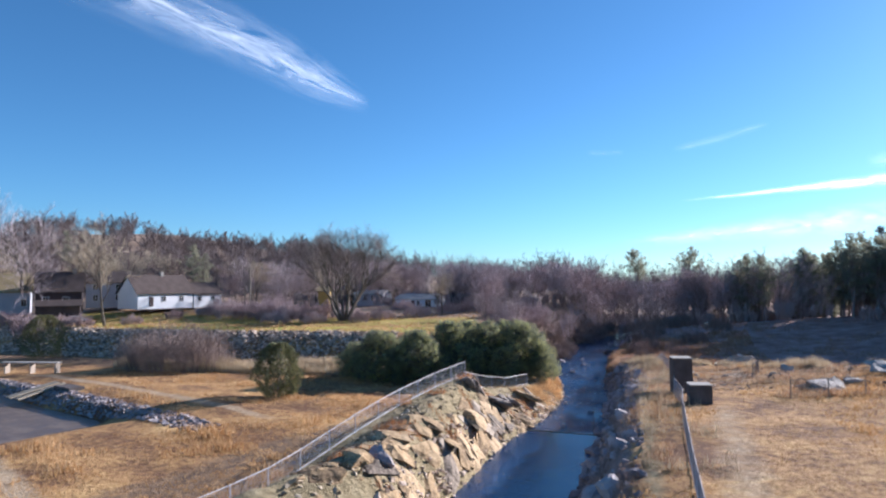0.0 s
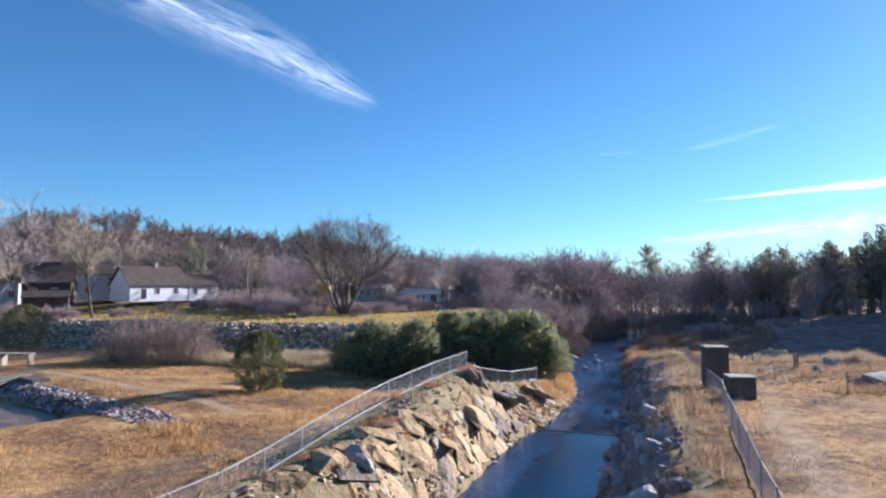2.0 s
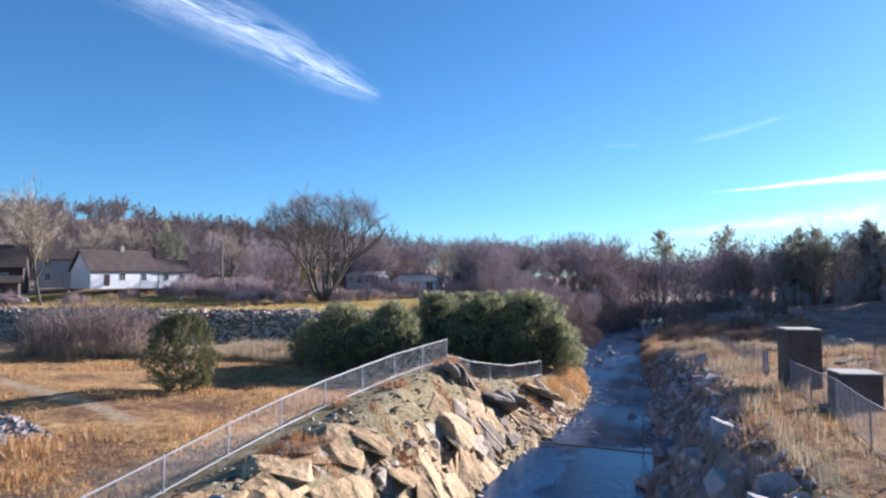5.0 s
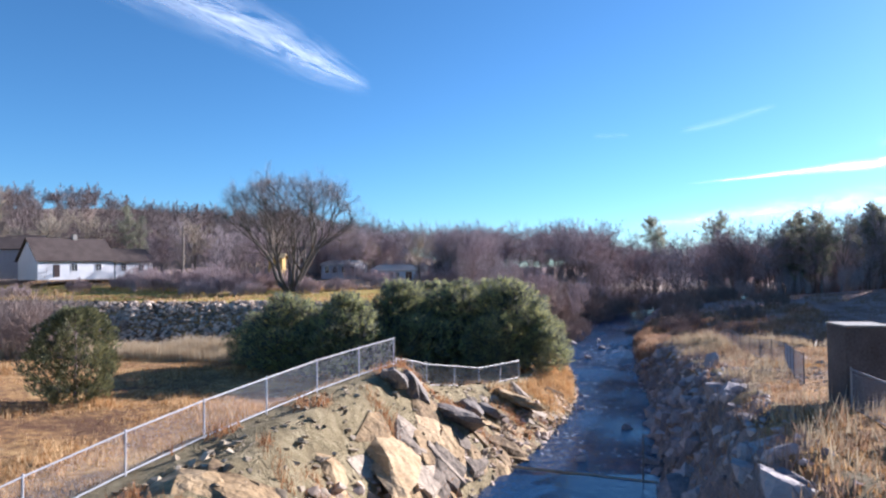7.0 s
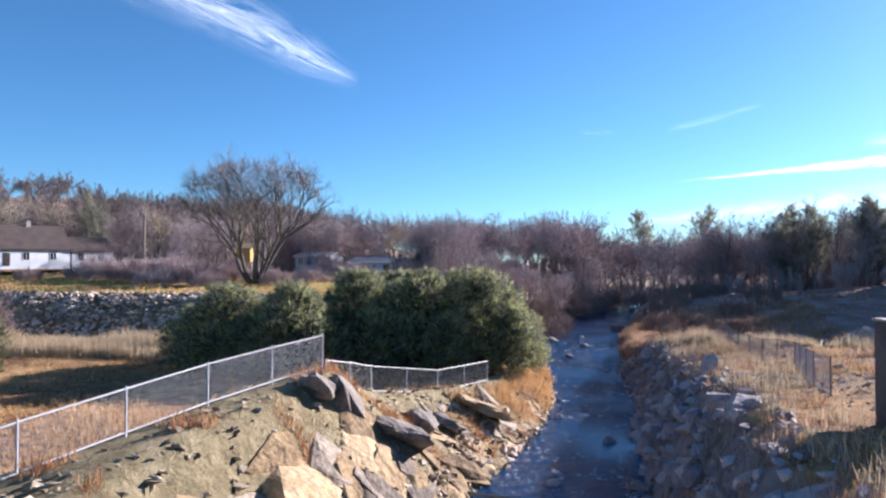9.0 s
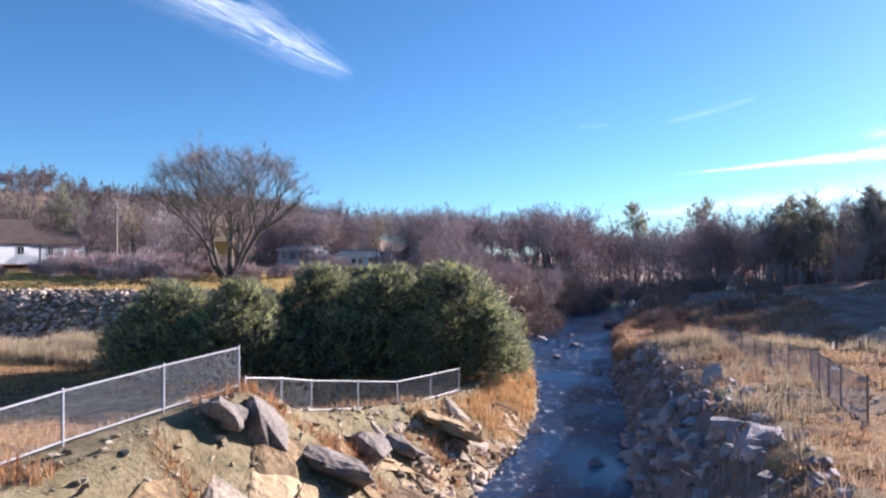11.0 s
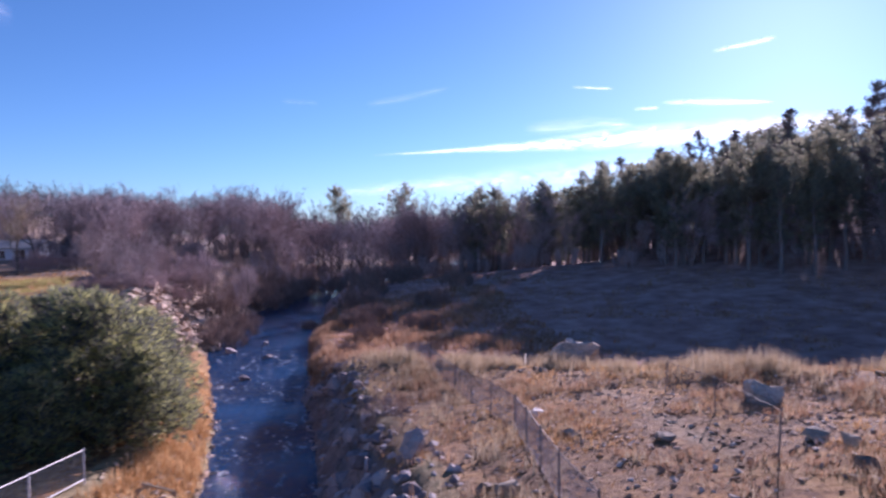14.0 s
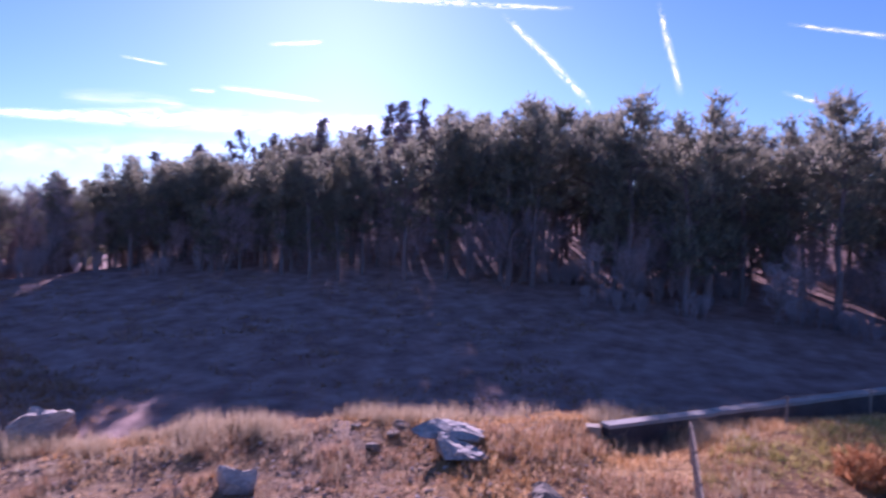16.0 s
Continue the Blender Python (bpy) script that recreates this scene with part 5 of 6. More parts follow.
    under = brush("undergrowth_bush", 16, 4.5, 3.6, 2.6, "leafless undergrowth bush below the pines", M_TWIG, 17, 0.03, flat=0.05, forks=(7, 18), levels=3)
    put(under, 84, 120, 0)
    ee, ux, uy = ed, [p[0] for p in edge], [p[1] for p in edge]
    far_woods("pine_undergrowth", "brown leafless undergrowth below the pines", under, lambda q: (lambda u: (float(np.interp(u, ee, ux)) + q.uniform(-4, 30), float(np.interp(u, ee, uy)) + q.uniform(-4, 12)))(q.uniform(0, ee[-1])), 75, 5, 0.9)
    far_woods("woodland_undergrowth", "brown leafless undergrowth along the woods", under, lambda q: (lambda x: (x, float(np.interp(x, xs, ys)) + q.uniform(-5, 30)))(q.uniform(-34, 74)), 85, 6, 1.0)
    # these three fills are added behind the edge to block sun streaks
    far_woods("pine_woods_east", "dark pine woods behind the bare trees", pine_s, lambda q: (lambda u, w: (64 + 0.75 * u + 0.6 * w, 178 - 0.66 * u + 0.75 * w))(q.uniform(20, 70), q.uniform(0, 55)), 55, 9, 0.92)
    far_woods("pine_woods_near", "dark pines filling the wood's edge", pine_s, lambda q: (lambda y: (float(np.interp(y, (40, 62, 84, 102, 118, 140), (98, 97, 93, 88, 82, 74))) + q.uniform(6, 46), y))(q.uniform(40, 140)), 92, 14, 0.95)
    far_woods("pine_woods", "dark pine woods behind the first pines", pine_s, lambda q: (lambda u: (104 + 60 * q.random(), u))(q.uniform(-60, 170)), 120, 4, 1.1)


woods()


# ---- houses ----
def house(name, label, at, turn, length, depth, wall_h, roof_h, wall_mat, roof_mat, windows, group="houses", base=0.5, overhang=0.4, door=None, chimney=None, trim=None):
    """A gabled house; its long front wall faces local -y. windows: (x from the left end, sill height, width, height)."""
    ob = empty(name, pose(*at, 0, 0, turn), label, "house", group)
    bm = bmesh.new()
    box(bm, 0, 0, -base, length, 0.2, wall_h)
    part("front_wall", bm, wall_mat, ob)
    bm = bmesh.new()
    box(bm, 0, depth - 0.2, -base, length, depth, wall_h)
    part("back_wall", bm, wall_mat, ob)
    for x0, nm in ((0.0, "gable_wall"), (length - 0.2, "gable_wall")):
        s = Shape()
        prof = [(0.2, -base), (depth - 0.2, -base), (depth - 0.2, wall_h), (depth / 2, wall_h + roof_h * (1 - 0.4 / depth)), (0.2, wall_h)]
        for x in (x0, x0 + 0.2):
            s.v += [(x, y, z) for y, z in prof]
        s.f += [(4, 3, 2, 1, 0), (5, 6, 7, 8, 9)] + [(k, (k + 1) % 5, 5 + (k + 1) % 5, 5 + k) for k in range(5)]
        s.link(nm, wall_mat, ob)
    for sgn in (0, 1):
        s = Shape()
        y0, y1 = (-overhang, depth / 2) if sgn == 0 else (depth + overhang, depth / 2)
        z0 = wall_h - overhang * roof_h / (depth / 2)
        for dz in (0.03, 0.20):
            s.v += [(-overhang, y0, z0 + dz), (length + overhang, y0, z0 + dz), (length + overhang, y1, wall_h + roof_h + dz), (-overhang, y1, wall_h + roof_h + dz)]
        s.f += [(0, 1, 2, 3), (7, 6, 5, 4)] + [(k, (k + 1) % 4, 4 + (k + 1) % 4, 4 + k) for k in range(4)]
        s.link("roof_slope", roof_mat, ob)
    for x, z, w, h in windows:
        win = new("window")
        win.parent = ob
        bm = bmesh.new()
        for a, b, c, d in ((x - 0.08, z - 0.08, x + w + 0.08, z), (x - 0.08, z + h, x + w + 0.08, z + h + 0.08), (x - 0.08, z, x, z + h), (x + w, z, x + w + 0.08, z + h), (x + w / 2 - 0.03, z, x + w / 2 + 0.03, z + h)):
            box(bm, a, -0.06, b, c, -0.003, d)
        part("window_frame", bm, trim or M_TRIM, win)
        bm = bmesh.new()
        box(bm, x + 0.002, -0.03, z + 0.002, x + w - 0.002, -0.002, z + h - 0.002)
        part("pane", bm, M_PANE, win)
    if door:
        bm = bmesh.new()
        box(bm, door, -0.05, 0.0, door + 0.95, -0.003, 2.05)
        part("door", bm, M_BROWNSIDE, ob)
    if chimney:
        bm = bmesh.new()
        box(bm, chimney, depth / 2 - 0.4, wall_h + roof_h * 0.4, chimney + 0.7, depth / 2 + 0.3, wall_h + roof_h + 0.9, 0.03)
        part("chimney", bm, M_PALE_CONCRETE, ob)
    return ob


def along(a, b):
    return math.degrees(math.atan2(b[1] - a[1], b[0] - a[0])), math.hypot(b[0] - a[0], b[1] - a[1])


t, n = along((-65.6, 133.8), (-58.2, 143.6))
house("ranch_house", "long white ranch house with a brown roof", (-65.6, 133.8, 0.5), t, n, 8.5, 2.9, 3.6, M_WHITE, M_ROOF, [(5.2, 1.0, 0.9, 1.2), (9.2, 1.0, 0.9, 1.2)], chimney=7.0, door=2.4)
t, n = along((-58.0, 143.9), (-53.9, 149.3))
house("ranch_wing", "low white wing of the ranch house", (-58.0, 143.9, 0.4), t, n, 6.5, 2.7, 2.2, M_WHITE, M_ROOF, [(1.0, 1.0, 0.8, 1.2), (4.2, 1.0, 0.9, 1.1)])
house("grey_house", "two-storey grey house behind the yard trees", (-81, 142, 0.6), 28, 9, 8, 5.0, 2.4, M_GREYSIDE, M_ROOF, [(1.4, 1.0, 0.9, 1.3), (5.8, 1.0, 0.9, 1.3), (1.4, 3.4, 0.9, 1.2), (5.8, 3.4, 0.9, 1.2)])
house("brown_house", "dark brown shingled house with small white windows", (-80.8, 124.4, -0.2), 28, 7.8, 8, 4.2, 3.6, M_BROWNSIDE, M_ROOF, [(1.2, 1.9, 1.0, 1.1), (4.6, 1.9, 1.0, 1.1)], chimney=6.0)
house("lean_to_shed", "dark low shed in front of the brown house", (-78.0, 120.6, -0.4), 28, 7.0, 3.2, 1.7, 0.9, M_BROWNSIDE, M_ROOF, [])
house("tan_roof_house", "pale house with a tan roof", (-94.0, 122.8, -0.2), 30, 11, 8, 4.2, 3.4, M_GREYSIDE, M_TANROOF, [(2.0, 1.2, 1.0, 1.4), (5.2, 1.2, 1.0, 1.4), (9.6, 1.2, 1.0, 1.4)])
house("yellow_shed", "bright yellow shed behind the big tree", (-30.6, 144.2, -1.0), 6, 2.4, 4.0, 4.4, 0.7, M_YELLOW, M_TANROOF, [])
house("small_white_house", "small pale-roofed white house across the meadow", (-16.0, 172.0, -1.6), -24, 11.5, 8, 2.4, 1.1, M_WHITE, M_PALEROOF, [(6.2, 0.7, 0.8, 1.3), (8.6, 0.5, 1.6, 1.7)], door=4.6)
house("porch_house", "low grey house with a white-posted porch", (-27.0, 172.0, -0.4), -14, 8.0, 7, 2.6, 0.8, M_GREYSIDE, M_PALEROOF, [(0.8, 0.8, 1.0, 1.5), (2.8, 0.8, 1.0, 1.5), (4.8, 0.8, 1.0, 1.5), (6.8, 0.8, 1.0, 1.5)])
house("far_cottage", "dark cottage with a white-trimmed gable", (2.0, 176.0, -1.8), 70, 7, 6, 2.4, 2.4, M_BROWNSIDE, M_ROOF, [(1.0, 0.8, 0.9, 1.2)])


def car(name, label, at, turn, paint):
    ob = empty(name, pose(*at, 0, 0, turn), label, "car")
    s = Shape()
    prof = [(-2.2, 0.35), (-2.2, 0.85), (-1.6, 0.95), (-0.9, 1.45), (0.9, 1.45), (1.5, 0.98), (2.2, 0.85), (2.25, 0.35)]
    for y in (-0.85, 0.85):
        s.v += [(x, y, z) for x, z in prof]
    s.f += [tuple(range(7, -1, -1)), tuple(range(8, 16))] + [(k, (k + 1) % 8, 8 + (k + 1) % 8, 8 + k) for k in range(8)]
    s.link("body", paint, ob)
    bm = bmesh.new()
    box(bm, -0.85, -0.858, 1.0, 0.85, 0.858, 1.38, 0.02)
    part("side_window", bm, M_PANE, ob)
    for x in (-1.35, 1.4):
        for y in (-0.8, 0.8):
            w = Shape()
            w.tube([Vector((x, y - 0.1, 0.33)), Vector((x, y + 0.1, 0.33))], [0.33, 0.33], 12)
            w.f += [tuple(range(11, -1, -1)), tuple(range(12, 24))]
            w.link("wheel", M_TYRE, ob)
    return ob


car("parked_car", "white parked car beside the brown house", (-72.5, 123.5, zat(-72.5, 123.5)), 30, M_CAR)


def utility_pole(x, y, h, arm):
    ob = empty("utility_pole", Matrix.Translation((x, y, zat(x, y))), "weathered wooden utility pole", "utility pole", "utility poles")
    s = Shape()
    s.tube([Vector((0, 0, -0.5)), Vector((0, 0, h))], [0.20, 0.14], 8)
    s.link("pole", M_POLE, ob)
    bm = bmesh.new()
    box(bm, -1.1, -0.06, h - 0.9, 1.1, 0.06, h - 0.76, 0, pose(0, -0.2, 0, 0, 0, arm))
    part("crossarm", bm, M_POLE, ob)
    return (x, y, zat(x, y) + h - 0.8)


tops = [utility_pole(-53.8, 166, 10.5, 20), utility_pole(-45.0, 142, 10.2, 15), utility_pole(4.5, 172, 9.0, 10), utility_pole(-86, 160, 10.5, 20)]
for a, b in ((3, 0), (0, 1), (1, 2)):
    p, q = Vector(tops[a]), Vector(tops[b])
    s = Shape()
    s.tube([p.lerp(q, k / 8) - Vector((0, 0, 3.0 * (k / 8) * (1 - k / 8))) for k in range(9)], [0.02] * 9, 3)
    tagged(s.link("power_line", M_TYRE), "thin dark power line between poles", "cable", "power lines")


# ---- high clouds ----
def cloud_material(name, along_scale, across_scale, low, high):
    m = bpy.data.materials.new(name)
    m.use_nodes = True
    t = m.node_tree
    n, l = t.nodes, t.links
    n.remove(n["Principled BSDF"])
    ua, va, da = n.new("ShaderNodeAttribute"), n.new("ShaderNodeAttribute"), n.new("ShaderNodeAttribute")
    ua.attribute_name, va.attribute_name, da.attribute_name = "streak_along", "streak_across", "streak_thickness"
    xyz = n.new("ShaderNodeCombineXYZ")
    for src, k, f in ((ua, 0, along_scale), (va, 1, across_scale)):
        mu = n.new("ShaderNodeMath")
        mu.operation = "MULTIPLY"
        mu.inputs[1].default_value = f
        l.new(src.outputs["Fac"], mu.inputs[0])
        l.new(mu.outputs[0], xyz.inputs[k])
    no = n.new("ShaderNodeTexNoise")
    no.inputs["Scale"].default_value, no.inputs["Detail"].default_value, no.inputs["Roughness"].default_value, no.inputs["Distortion"].default_value = 1.0, 8, 0.55, 1.2
    l.new(xyz.outputs[0], no.inputs["Vector"])
    mr = n.new("ShaderNodeMapRange")
    mr.inputs[1].default_value, mr.inputs[2].default_value = low, high
    l.new(no.outputs["Fac"], mr.inputs[0])
    mu = n.new("ShaderNodeMath")
    mu.operation = "MULTIPLY"
    l.new(mr.outputs[0], mu.inputs[0])
    l.new(da.outputs["Fac"], mu.inputs[1])
    tr, di, tp = n.new("ShaderNodeBsdfTranslucent"), n.new("ShaderNodeBsdfDiffuse"), n.new("ShaderNodeBsdfTransparent")
    for b in (tr, di):
        b.inputs["Color"].default_value = (0.95, 0.95, 0.95, 1)
    ad, mx = n.new("ShaderNodeAddShader"), n.new("ShaderNodeMixShader")
    l.new(tr.outputs[0], ad.inputs[0])
    l.new(di.outputs[0], ad.inputs[1])
    l.new(mu.outputs[0], mx.inputs["Fac"])
    l.new(tp.outputs[0], mx.inputs[1])
    l.new(ad.outputs[0], mx.inputs[2])
    l.new(mx.outputs[0], n["Material Output"].inputs["Surface"])
    return m


M_CIRRUS = cloud_material("cirrus_ice", 1.5, 3.2, 0.34, 1.05)
M_TRAIL = cloud_material("vapour_trail_ice", 7.0, 0.8, 0.42, 0.72)
M_VEIL = cloud_material("thin_cloud_veil", 4.0, 1.6, 0.34, 0.80)


def cloud(label, line, widths, thick, material, far=4000.0, name="cirrus_cloud", edge=1.0):
    """A thin cloud sheet along points of (degrees to the right of +y, degrees up)."""
    nu, nv = 40, 12
    f = np.linspace(0, 1, len(line))
    verts, faces, al, ac, de = [], [], [], [], []
    for i in range(nu + 1):
        u = i / nu
        a, e = np.interp(u, f, [p[0] for p in line]), np.interp(u, f, [p[1] for p in line])
        a2, e2 = np.interp(u + 0.01, f, [p[0] for p in line]) + (0.01 if u > 0.99 else 0), np.interp(u + 0.01, f, [p[1] for p in line])
        d = np.array([a2 - a, e2 - e])
        if np.hypot(*d) < 1e-6:
            d = np.array([line[-1][0] - line[-2][0], line[-1][1] - line[-2][1]])
        d = d / np.hypot(*d)
        w = float(np.interp(u, np.linspace(0, 1, len(widths)), widths))
        for j in range(nv + 1):
            v = 2 * j / nv - 1
            ra, re = radians(a - d[1] * v * w), radians(e + d[0] * v * w)
            verts.append((far * math.sin(ra) * math.cos(re), far * math.cos(ra) * math.cos(re), far * math.sin(re)))
            al.append(u * max(1.0, math.hypot(line[-1][0] - line[0][0], line[-1][1] - line[0][1]) / 8))
            ac.append(v)
            de.append(thick * (1 - abs(v)) ** 1.5 * min(1, u * 6 + 0.02, (1 - u) * 6 + 0.02))
    for i in range(nu):
        for j in range(nv):
            k = i * (nv + 1) + j
            faces.append((k, k + 1, k + nv + 2, k + nv + 1))
    ob = link(name, verts, faces, material, smooth=True)
    for nm, val in (("streak_along", al), ("streak_across", ac), ("streak_thickness", de)):
        at = ob.data.attributes.new(nm, "FLOAT", "POINT")
        at.data.foreach_set("value", np.array(val, np.float32))
    return tagged(ob, label, "cloud", kind="structure")


cloud("wispy white cirrus streak high in the blue sky", [(-36, 24.5), (-30, 23.0), (-24, 21.6), (-19, 20.0), (-15, 18.5), (-11.5, 16.8), (-7.5, 15.1)], (2.4, 2.8, 2.9, 2.6, 2.4, 1.9, 1.0), 1.0, M_CIRRUS)
cloud("broad white cloud band low towards the sun", [(19, 6.5), (26, 6.9), (33, 7.2), (40, 7.6), (48, 7.7), (56, 7.9), (64, 8.0)], (0.12, 0.25, 0.6, 1.1, 1.2, 1.0, 0.6), 1.0, M_VEIL)
cloud("thin pale cloud layer above the pines", [(14, 3.2), (22, 3.8), (30, 4.3), (38, 5.0), (46, 5.6)], (0.5, 0.9, 1.4, 1.5, 1.2), 0.28, M_VEIL)
cloud("small thin cirrus wisp", [(18.5, 10.7), (22, 11.3), (25.6, 12.1)], (0.3, 0.45, 0.25), 0.22, M_CIRRUS)
cloud("faint cirrus wisp", [(11.5, 10.8), (14.5, 10.7)], (0.3, 0.3), 0.12, M_CIRRUS)
cloud("small bright lens of cloud below the sun", [(43.2, 10.3), (47, 10.1), (51.5, 9.7)], (0.2, 0.35, 0.15), 1.0, M_VEIL)
cloud("thin bright cloud scrap", [(36, 11.9), (39.4, 11.6)], (0.15, 0.15), 0.6, M_VEIL)
cloud("thin cloud scrap by the band", [(41, 9.9), (43, 9.9)], (0.2, 0.2), 0.6, M_VEIL)
cloud("feathery cloud above the band", [(32, 8.6), (37, 8.8), (41, 8.7)], (0.6, 0.9, 0.5), 0.5, M_CIRRUS)
cloud("bright cloud scrap beside the sun", [(47, 13.9), (51.5, 14.4)], (0.2, 0.25), 0.8, M_VEIL)
for pts, wd in (([(66.5, 17.2), (70.5, 13.6), (74.6, 9.4)], (0.3, 0.45, 0.35)), ([(79.3, 17.6), (80.2, 14.2), (81.4, 10.2)], (0.25, 0.4, 0.3)), ([(88.6, 10.3), (93.4, 8.4)], (0.25, 0.3)), ([(88.7, 15.2), (95.8, 13.4)], (0.2, 0.25)), ([(54, 18.0), (63, 17.9), (72.5, 17.4)], (0.2, 0.35, 0.25)), ([(58, 9.3), (61, 9.0)], (0.12, 0.12))):
    cloud("broken white aircraft trail in the blue sky", pts, wd, 0.62, M_TRAIL, name="vapour_trail")


# ---- grass and weeds ----
def grass(name, label, count, place, material, length, width, seed, lean=0.45, per=5, gather=0.12):
    """Blades in small clumps. place(rng, n) gives n clump places and a size factor each."""
    g = np.random.default_rng(seed)
    n = count // per
    x, y, k = place(g, n)
    n = len(x)
    x, y, k = np.repeat(x, per), np.repeat(y, per), np.repeat(k, per)
    x, y = x + g.normal(0, gather, n * per), y + g.normal(0, gather, n * per)
    z = land(x, y) - 0.03
    ln = g.uniform(*length, n * per) * k
    a, b = g.uniform(0, 2 * np.pi, n * per), g.normal(0, lean, n * per)
    tip = np.stack([x + np.cos(a) * b * ln, y + np.sin(a) * b * ln, z + ln * np.cos(np.clip(b, -1.1, 1.1))], 1)
    c = g.uniform(0, np.pi, n * per)
    w = g.uniform(*width, n * per) / 2 * (0.6 + 0.4 * k)
    p0 = np.stack([x - np.cos(c) * w, y - np.sin(c) * w, z], 1)
    p1 = np.stack([x + np.cos(c) * w, y + np.sin(c) * w, z], 1)
    verts = np.stack([p0, p1, tip], 1).reshape(-1, 3)
    me = bpy.data.meshes.new(name)
    t = n * per
    me.vertices.add(3 * t)
    me.vertices.foreach_set("co", verts.astype(np.float32).ravel())
    me.loops.add(3 * t)
    me.loops.foreach_set("vertex_index", np.arange(3 * t, dtype=np.int32))
    me.polygons.add(t)
    me.polygons.foreach_set("loop_start", np.arange(0, 3 * t, 3, dtype=np.int32))
    me.update(calc_edges=True)
    me.materials.append(material)
    return tagged(new(name, me), label, "grass", kind="stuff")


def patchy(x, y, s=3.0, k=0.0):
    return np.clip(0.5 + 0.6 * wave(x, y, s, k) + 0.35 * wave(x, y, s * 0.37, k + 1), 0, 1.2)


def in_field(g, n):
    y = 22 + 88 * g.random(n) ** 0.9
    x = np.interp(y, *RIGHT_SHORE) + 3.2 + 42 * g.random(n)
    q = edge_out(x, y)
    path = np.exp(-((x - (14.5 + (y - 35) * 0.34)) / 2.0) ** 2) * (y < 50) + np.exp(-((x - (25 + (y - 60) * 0.35)) / 1.6) ** 2) * (y > 54)
    ok = (q < 2.0) & (g.random(n) > path) & (g.random(n) < 0.25 + patchy(x, y))
    x, y, q = x[ok], y[ok], q[ok]
    tall = 0.35 + 0.7 * (x > 19 + (y - 30) * 0.25) * (y < 64) * patchy(x, y, 3.0, 6) + 0.9 * np.clip(patchy(x, y, 4.0, 2) - 0.45, 0, 1) + 0.5 * np.exp(-((q + 1.0) / 3.0) ** 2)
    return x, y, tall


def in_rim(g, n):
    u = g.random(n)
    x, y = 24 + 24 * u, 86 - 38 * u
    s = g.normal(-1.2, 1.6, n)
    ok = patchy(x + s, y, 1.6, 4) > 0.5
    return (x + 0.837 * s)[ok], (y + 0.547 * s)[ok], 0.3 + 0.7 * patchy(x + s, y, 1.6, 4)[ok]


def in_plain(g, n):
    y = 30 + 64 * g.random(n)
    x = np.interp(y, *FENCE) - 1.0 - 52 * g.random(n) ** 1.3
    al = (x + 54) * 0.816 + (y - 77) * -0.578
    ac = (x + 54) * -0.578 + (y - 77) * -0.816
    pond = (ac > -0.5) & (ac < 18) & (al < 36)
    track = 1.3 * np.exp(-((ac + 3.6) / 1.7) ** 2) * (al < 46)
    ok = ~pond & (g.random(n) > track) & (g.random(n) < 0.1 + 1.2 * patchy(x, y, 2.8, 1)) & (y < np.interp(x, *TERRACE) - 11)
    x, y = x[ok], y[ok]
    return x, y, 0.3 + 0.95 * patchy(x, y, 1.9, 5) * patchy(x, y, 2.8, 1)


def in_reeds(g, n):
    x = -46 + 36 * g.random(n)
    y = np.interp(x, *TERRACE) - 12.0 - 7 * g.random(n)
    return x, y, 0.7 + 0.6 * patchy(x, y, 2, 3)


def in_strip(g, n):
    y = 66 + 30 * g.random(n)
    a, b = np.interp(y, *FENCE), np.interp(y, *LEFT_SHORE)
    x = a + (b - 0.4 - a) * (0.2 + 0.8 * g.random(n))
    ok = g.random(n) < np.clip((y - 64) / 12, 0.15, 1)
    return x[ok], y[ok], 0.5 + 0.7 * patchy(x[ok], y[ok], 1.2, 6)


def in_banks(g, n):
    y = 33 + 34 * g.random(n)
    a, b = np.interp(y, *FENCE), np.interp(y, *LEFT_SHORE)
    x = a + (b - a) * g.random(n) * 0.9
    ok = patchy(x, y, 1.1, 7) > 0.80
    return x[ok], y[ok], 0.4 + 0.5 * g.random(ok.sum())


def in_right_bank(g, n):
    y = 24 + 84 * g.random(n)
    r = np.interp(y, *RIGHT_SHORE)
    u = g.random(n)
    x = r + 0.6 + 5.2 * u
    ok = (g.random(n) < 0.15 + 0.9 * u * u) & (patchy(x, y, 1.8, 8) > 0.35)
    return x[ok], y[ok], 0.5 + 0.9 * patchy(x[ok], y[ok], 1.7, 9)


def in_far_bank(g, n):
    y = 86 + 40 * g.random(n)
    x = np.interp(y, *RIGHT_SHORE) + 0.3 + 24 * g.random(n) ** 1.4
    return x, y, 0.6 + 0.8 * patchy(x, y, 2.6, 3)


def in_right_slope(g, n):
    y = 24 + 70 * g.random(n)
    x = np.interp(y, *RIGHT_SHORE) + 0.2 + 3.8 * g.random(n)
    ok = patchy(x, y, 1.5, 3) > 0.3
    return x[ok], y[ok], 0.4 + 0.7 * patchy(x, y, 1.3, 5)[ok]


def in_bank_top(g, n):
    y = 28 + 60 * g.random(n)
    x = np.interp(y, *RIGHT_SHORE) + np.interp(y, (0, 37, 64, 90), (4.4, 4.2, 3.2, 2.3)) + 4.2 * g.random(n) ** 1.3
    ok = patchy(x, y, 1.6, 21) > 0.5
    return x[ok], y[ok], 0.35 + 0.7 * patchy(x, y, 1.2, 22)[ok]


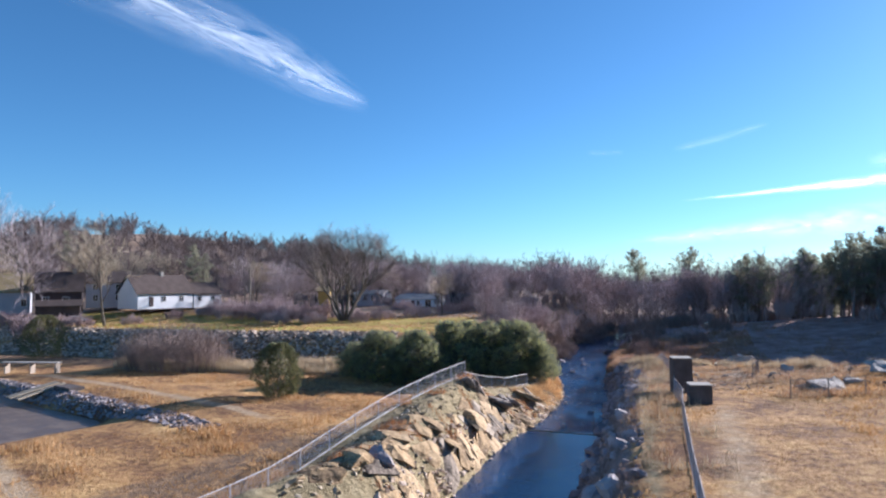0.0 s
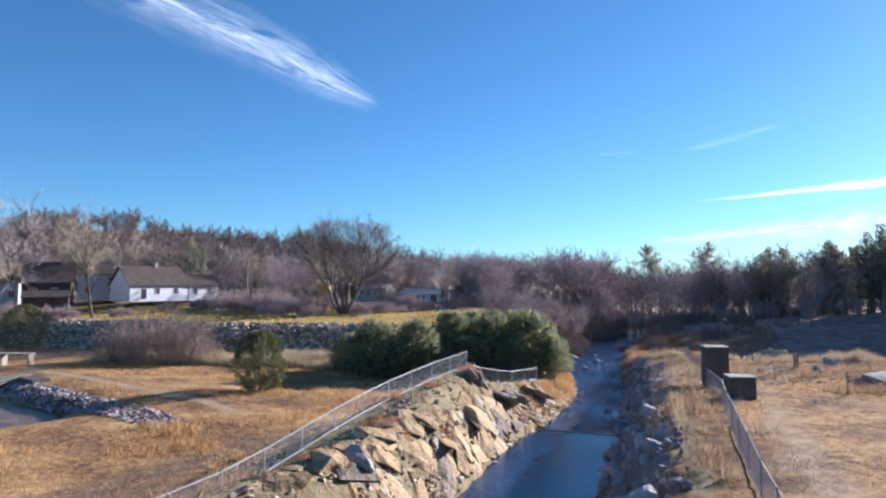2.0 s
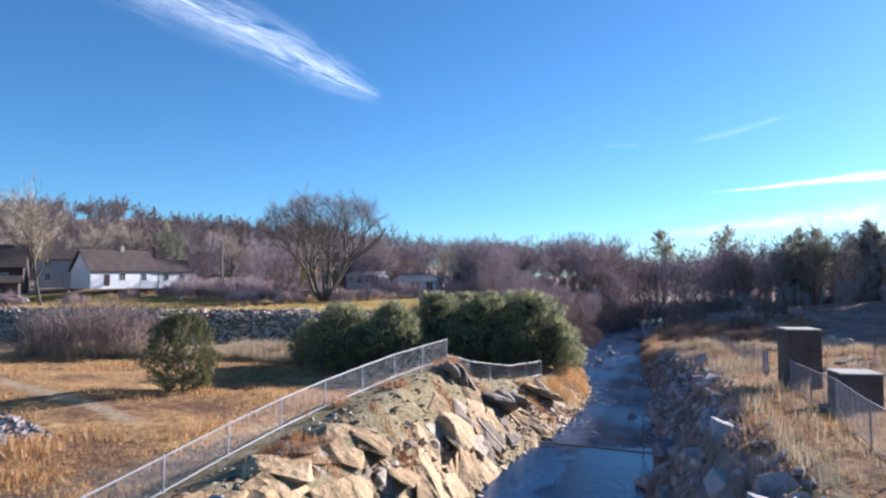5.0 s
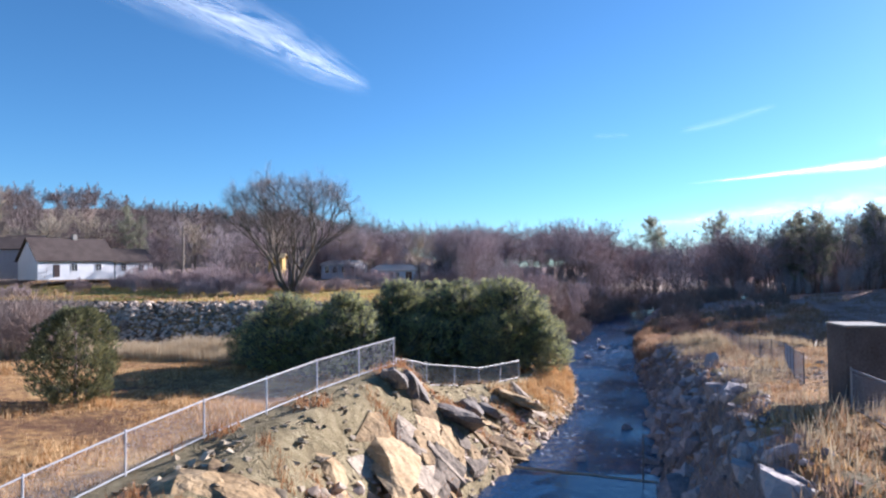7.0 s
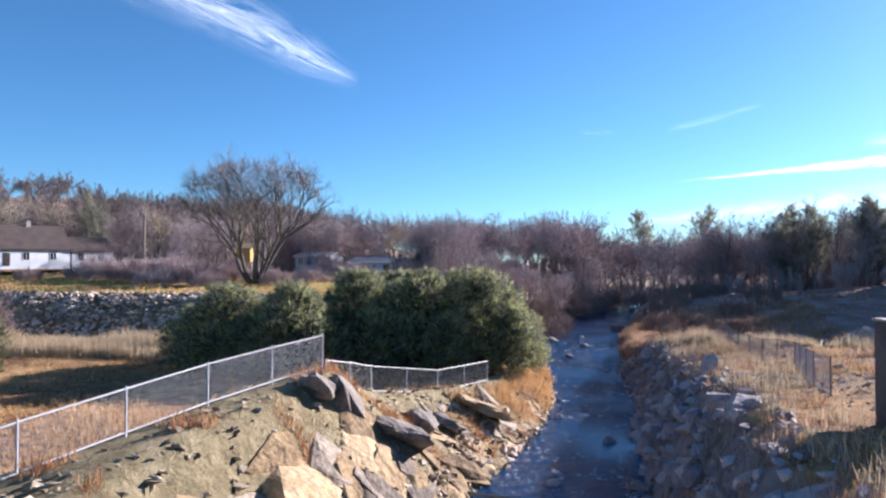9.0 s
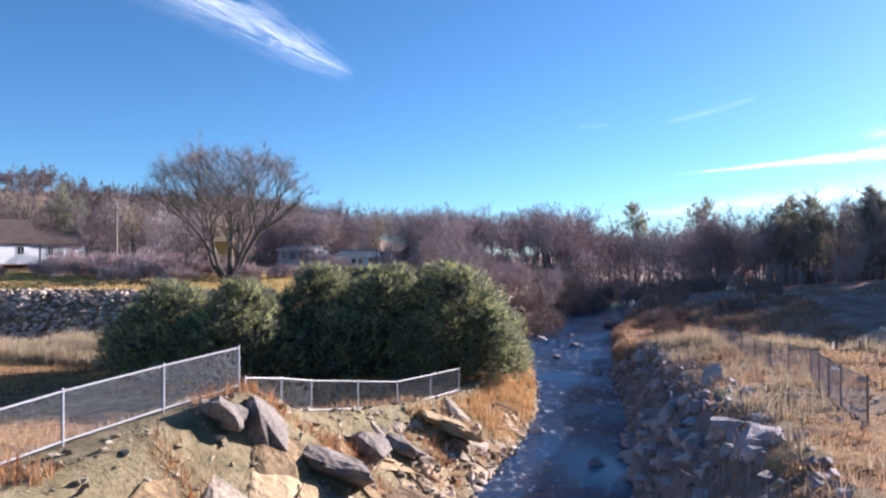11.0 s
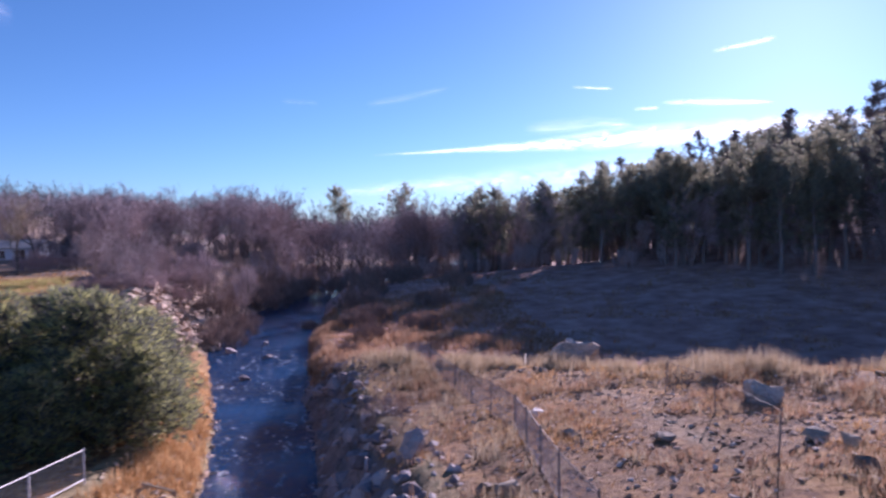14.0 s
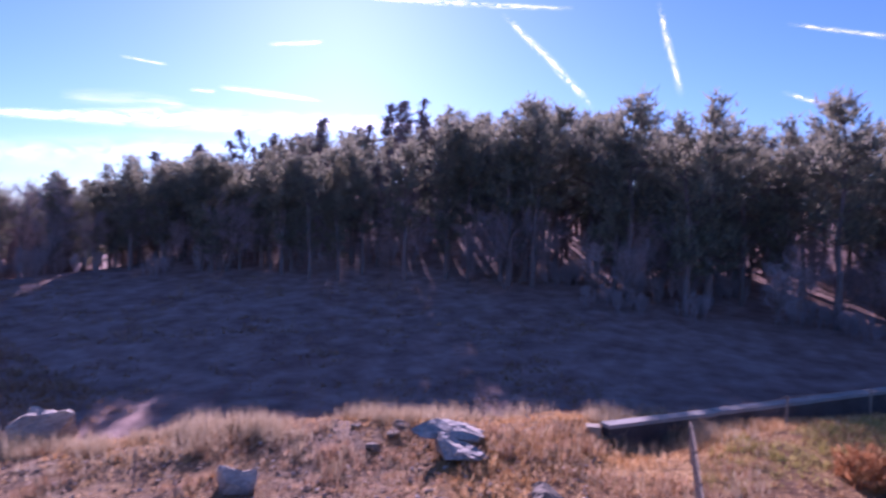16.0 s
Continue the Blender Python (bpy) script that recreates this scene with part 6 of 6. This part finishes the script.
def in_hollow(g, n):
    u, v = g.random(n), g.random(n)
    q, s = 2 + 62 * u ** 1.2, -30 + 105 * v
    x, y = 35.5 + 0.837 * q - 0.547 * s, 68 + 0.547 * q + 0.837 * s
    ok = (patchy(x, y, 4.0, 31) > 0.35) & (x > np.interp(y, *RIGHT_SHORE) + 4)
    return x[ok], y[ok], 0.4 + 0.8 * patchy(x, y, 3.0, 32)[ok]


def in_rough(g, n):
    u, v = g.random(n), g.random(n)
    x, y = 22 + 20 * u, 46 + 32 * v
    ok = (edge_out(x, y) < 1.0) & (patchy(x, y, 1.7, 12) > 0.42 + 0.25 * (np.abs(x - (25 + (y - 60) * 0.35)) < 2.5))
    return x[ok], y[ok], 0.35 + 0.75 * patchy(x, y, 1.4, 13)[ok]


def in_corner(g, n):
    x, y = 37 + 12 * g.random(n), 40 + 8 * g.random(n)
    ok = patchy(x, y, 1.5, 14) > 0.35
    return x[ok], y[ok], 0.5 + 0.6 * patchy(x, y, 1.6, 3)[ok]


M_GREEN_GRASS = mat("yellow_green_blades", [(0.30, 0.26, 0.06), (0.46, 0.40, 0.12), (0.58, 0.46, 0.20)], 0.4, 0.8, 0, island=0.5, translucent=0.35)


def in_lawn(g, n):
    x = -75 + 85 * g.random(n)
    y = np.interp(x, *TERRACE) + 0.5 + 40 * g.random(n) ** 1.5
    return x, y, 0.4 + 0.5 * patchy(x, y, 3, 2)


grass("field_grass", "tawny dry grass over the field", 330000, in_field, M_GRASS, (0.10, 0.34), (0.03, 0.06), 1, 0.6)
grass("rim_grass", "tall pale dry grass along the field's rim", 22000, in_rim, M_PALE_GRASS, (0.5, 1.2), (0.03, 0.06), 2, 0.3)
grass("plain_grass", "golden dry grass on the low plain", 190000, in_plain, M_GRASS, (0.2, 0.6), (0.035, 0.07), 3)
grass("reed_grass", "pale dead reeds below the riprap", 26000, in_reeds, M_PALE_GRASS, (0.7, 1.5), (0.04, 0.07), 4, 0.2)
grass("bank_weeds", "rusty dry weeds on the stream bank", 30000, in_strip, M_GRASS, (0.25, 0.6), (0.03, 0.06), 5)
grass("bank_weeds", "orange dead ferns among the bank stones", 22000, in_banks, M_RUST_WEED, (0.3, 0.8), (0.025, 0.05), 6)
grass("bank_weeds", "brown weeds on the shaded bank", 15000, in_right_bank, M_RED_GRASS, (0.2, 0.55), (0.025, 0.05), 7, 0.6)
put(brush("dry_bush", 21, 1.5, 1.1, 0.9, "rusty orange dead bush beside the field's end fence", M_RUST_WEED, 60, 0.012, "dry bushes", flat=0.05, forks=(5, 8), levels=3), 40.2, 43.1)
grass("hollow_weeds", "low dead weeds over the shaded hollow", 60000, in_hollow, M_RED_GRASS, (0.2, 0.6), (0.05, 0.10), 28, 0.7)
grass("bank_straw", "pale straw along the top of the shaded bank", 9000, in_bank_top, M_PALE_GRASS, (0.35, 0.95), (0.03, 0.055), 27, 0.4)
grass("bank_brush", "dark dead brush on the shaded slope", 16000, in_right_slope, M_DARK_TWIG, (0.3, 0.9), (0.02, 0.045), 17, 0.7)
grass("field_weeds", "rusty weed stalks standing in the rough field", 36000, in_rough, M_RED_GRASS, (0.2, 0.65), (0.03, 0.06), 18, 0.35)
grass("field_tufts", "pale straw tufts in the rough field", 18000, in_rough, M_PALE_GRASS, (0.25, 0.7), (0.03, 0.05), 19, 0.4)
grass("green_grass", "yellow-green grass by the field's end", 9000, in_corner, M_GREEN_GRASS, (0.15, 0.4), (0.03, 0.05), 20, 0.5)
grass("far_bank_weeds", "brown waterside weeds", 30000, in_far_bank, M_RED_GRASS, (0.3, 0.7), (0.05, 0.09), 8)
grass("lawn_tufts", "dry tufts in the lawn and meadow", 20000, in_lawn, M_GRASS, (0.3, 0.6), (0.08, 0.14), 9)
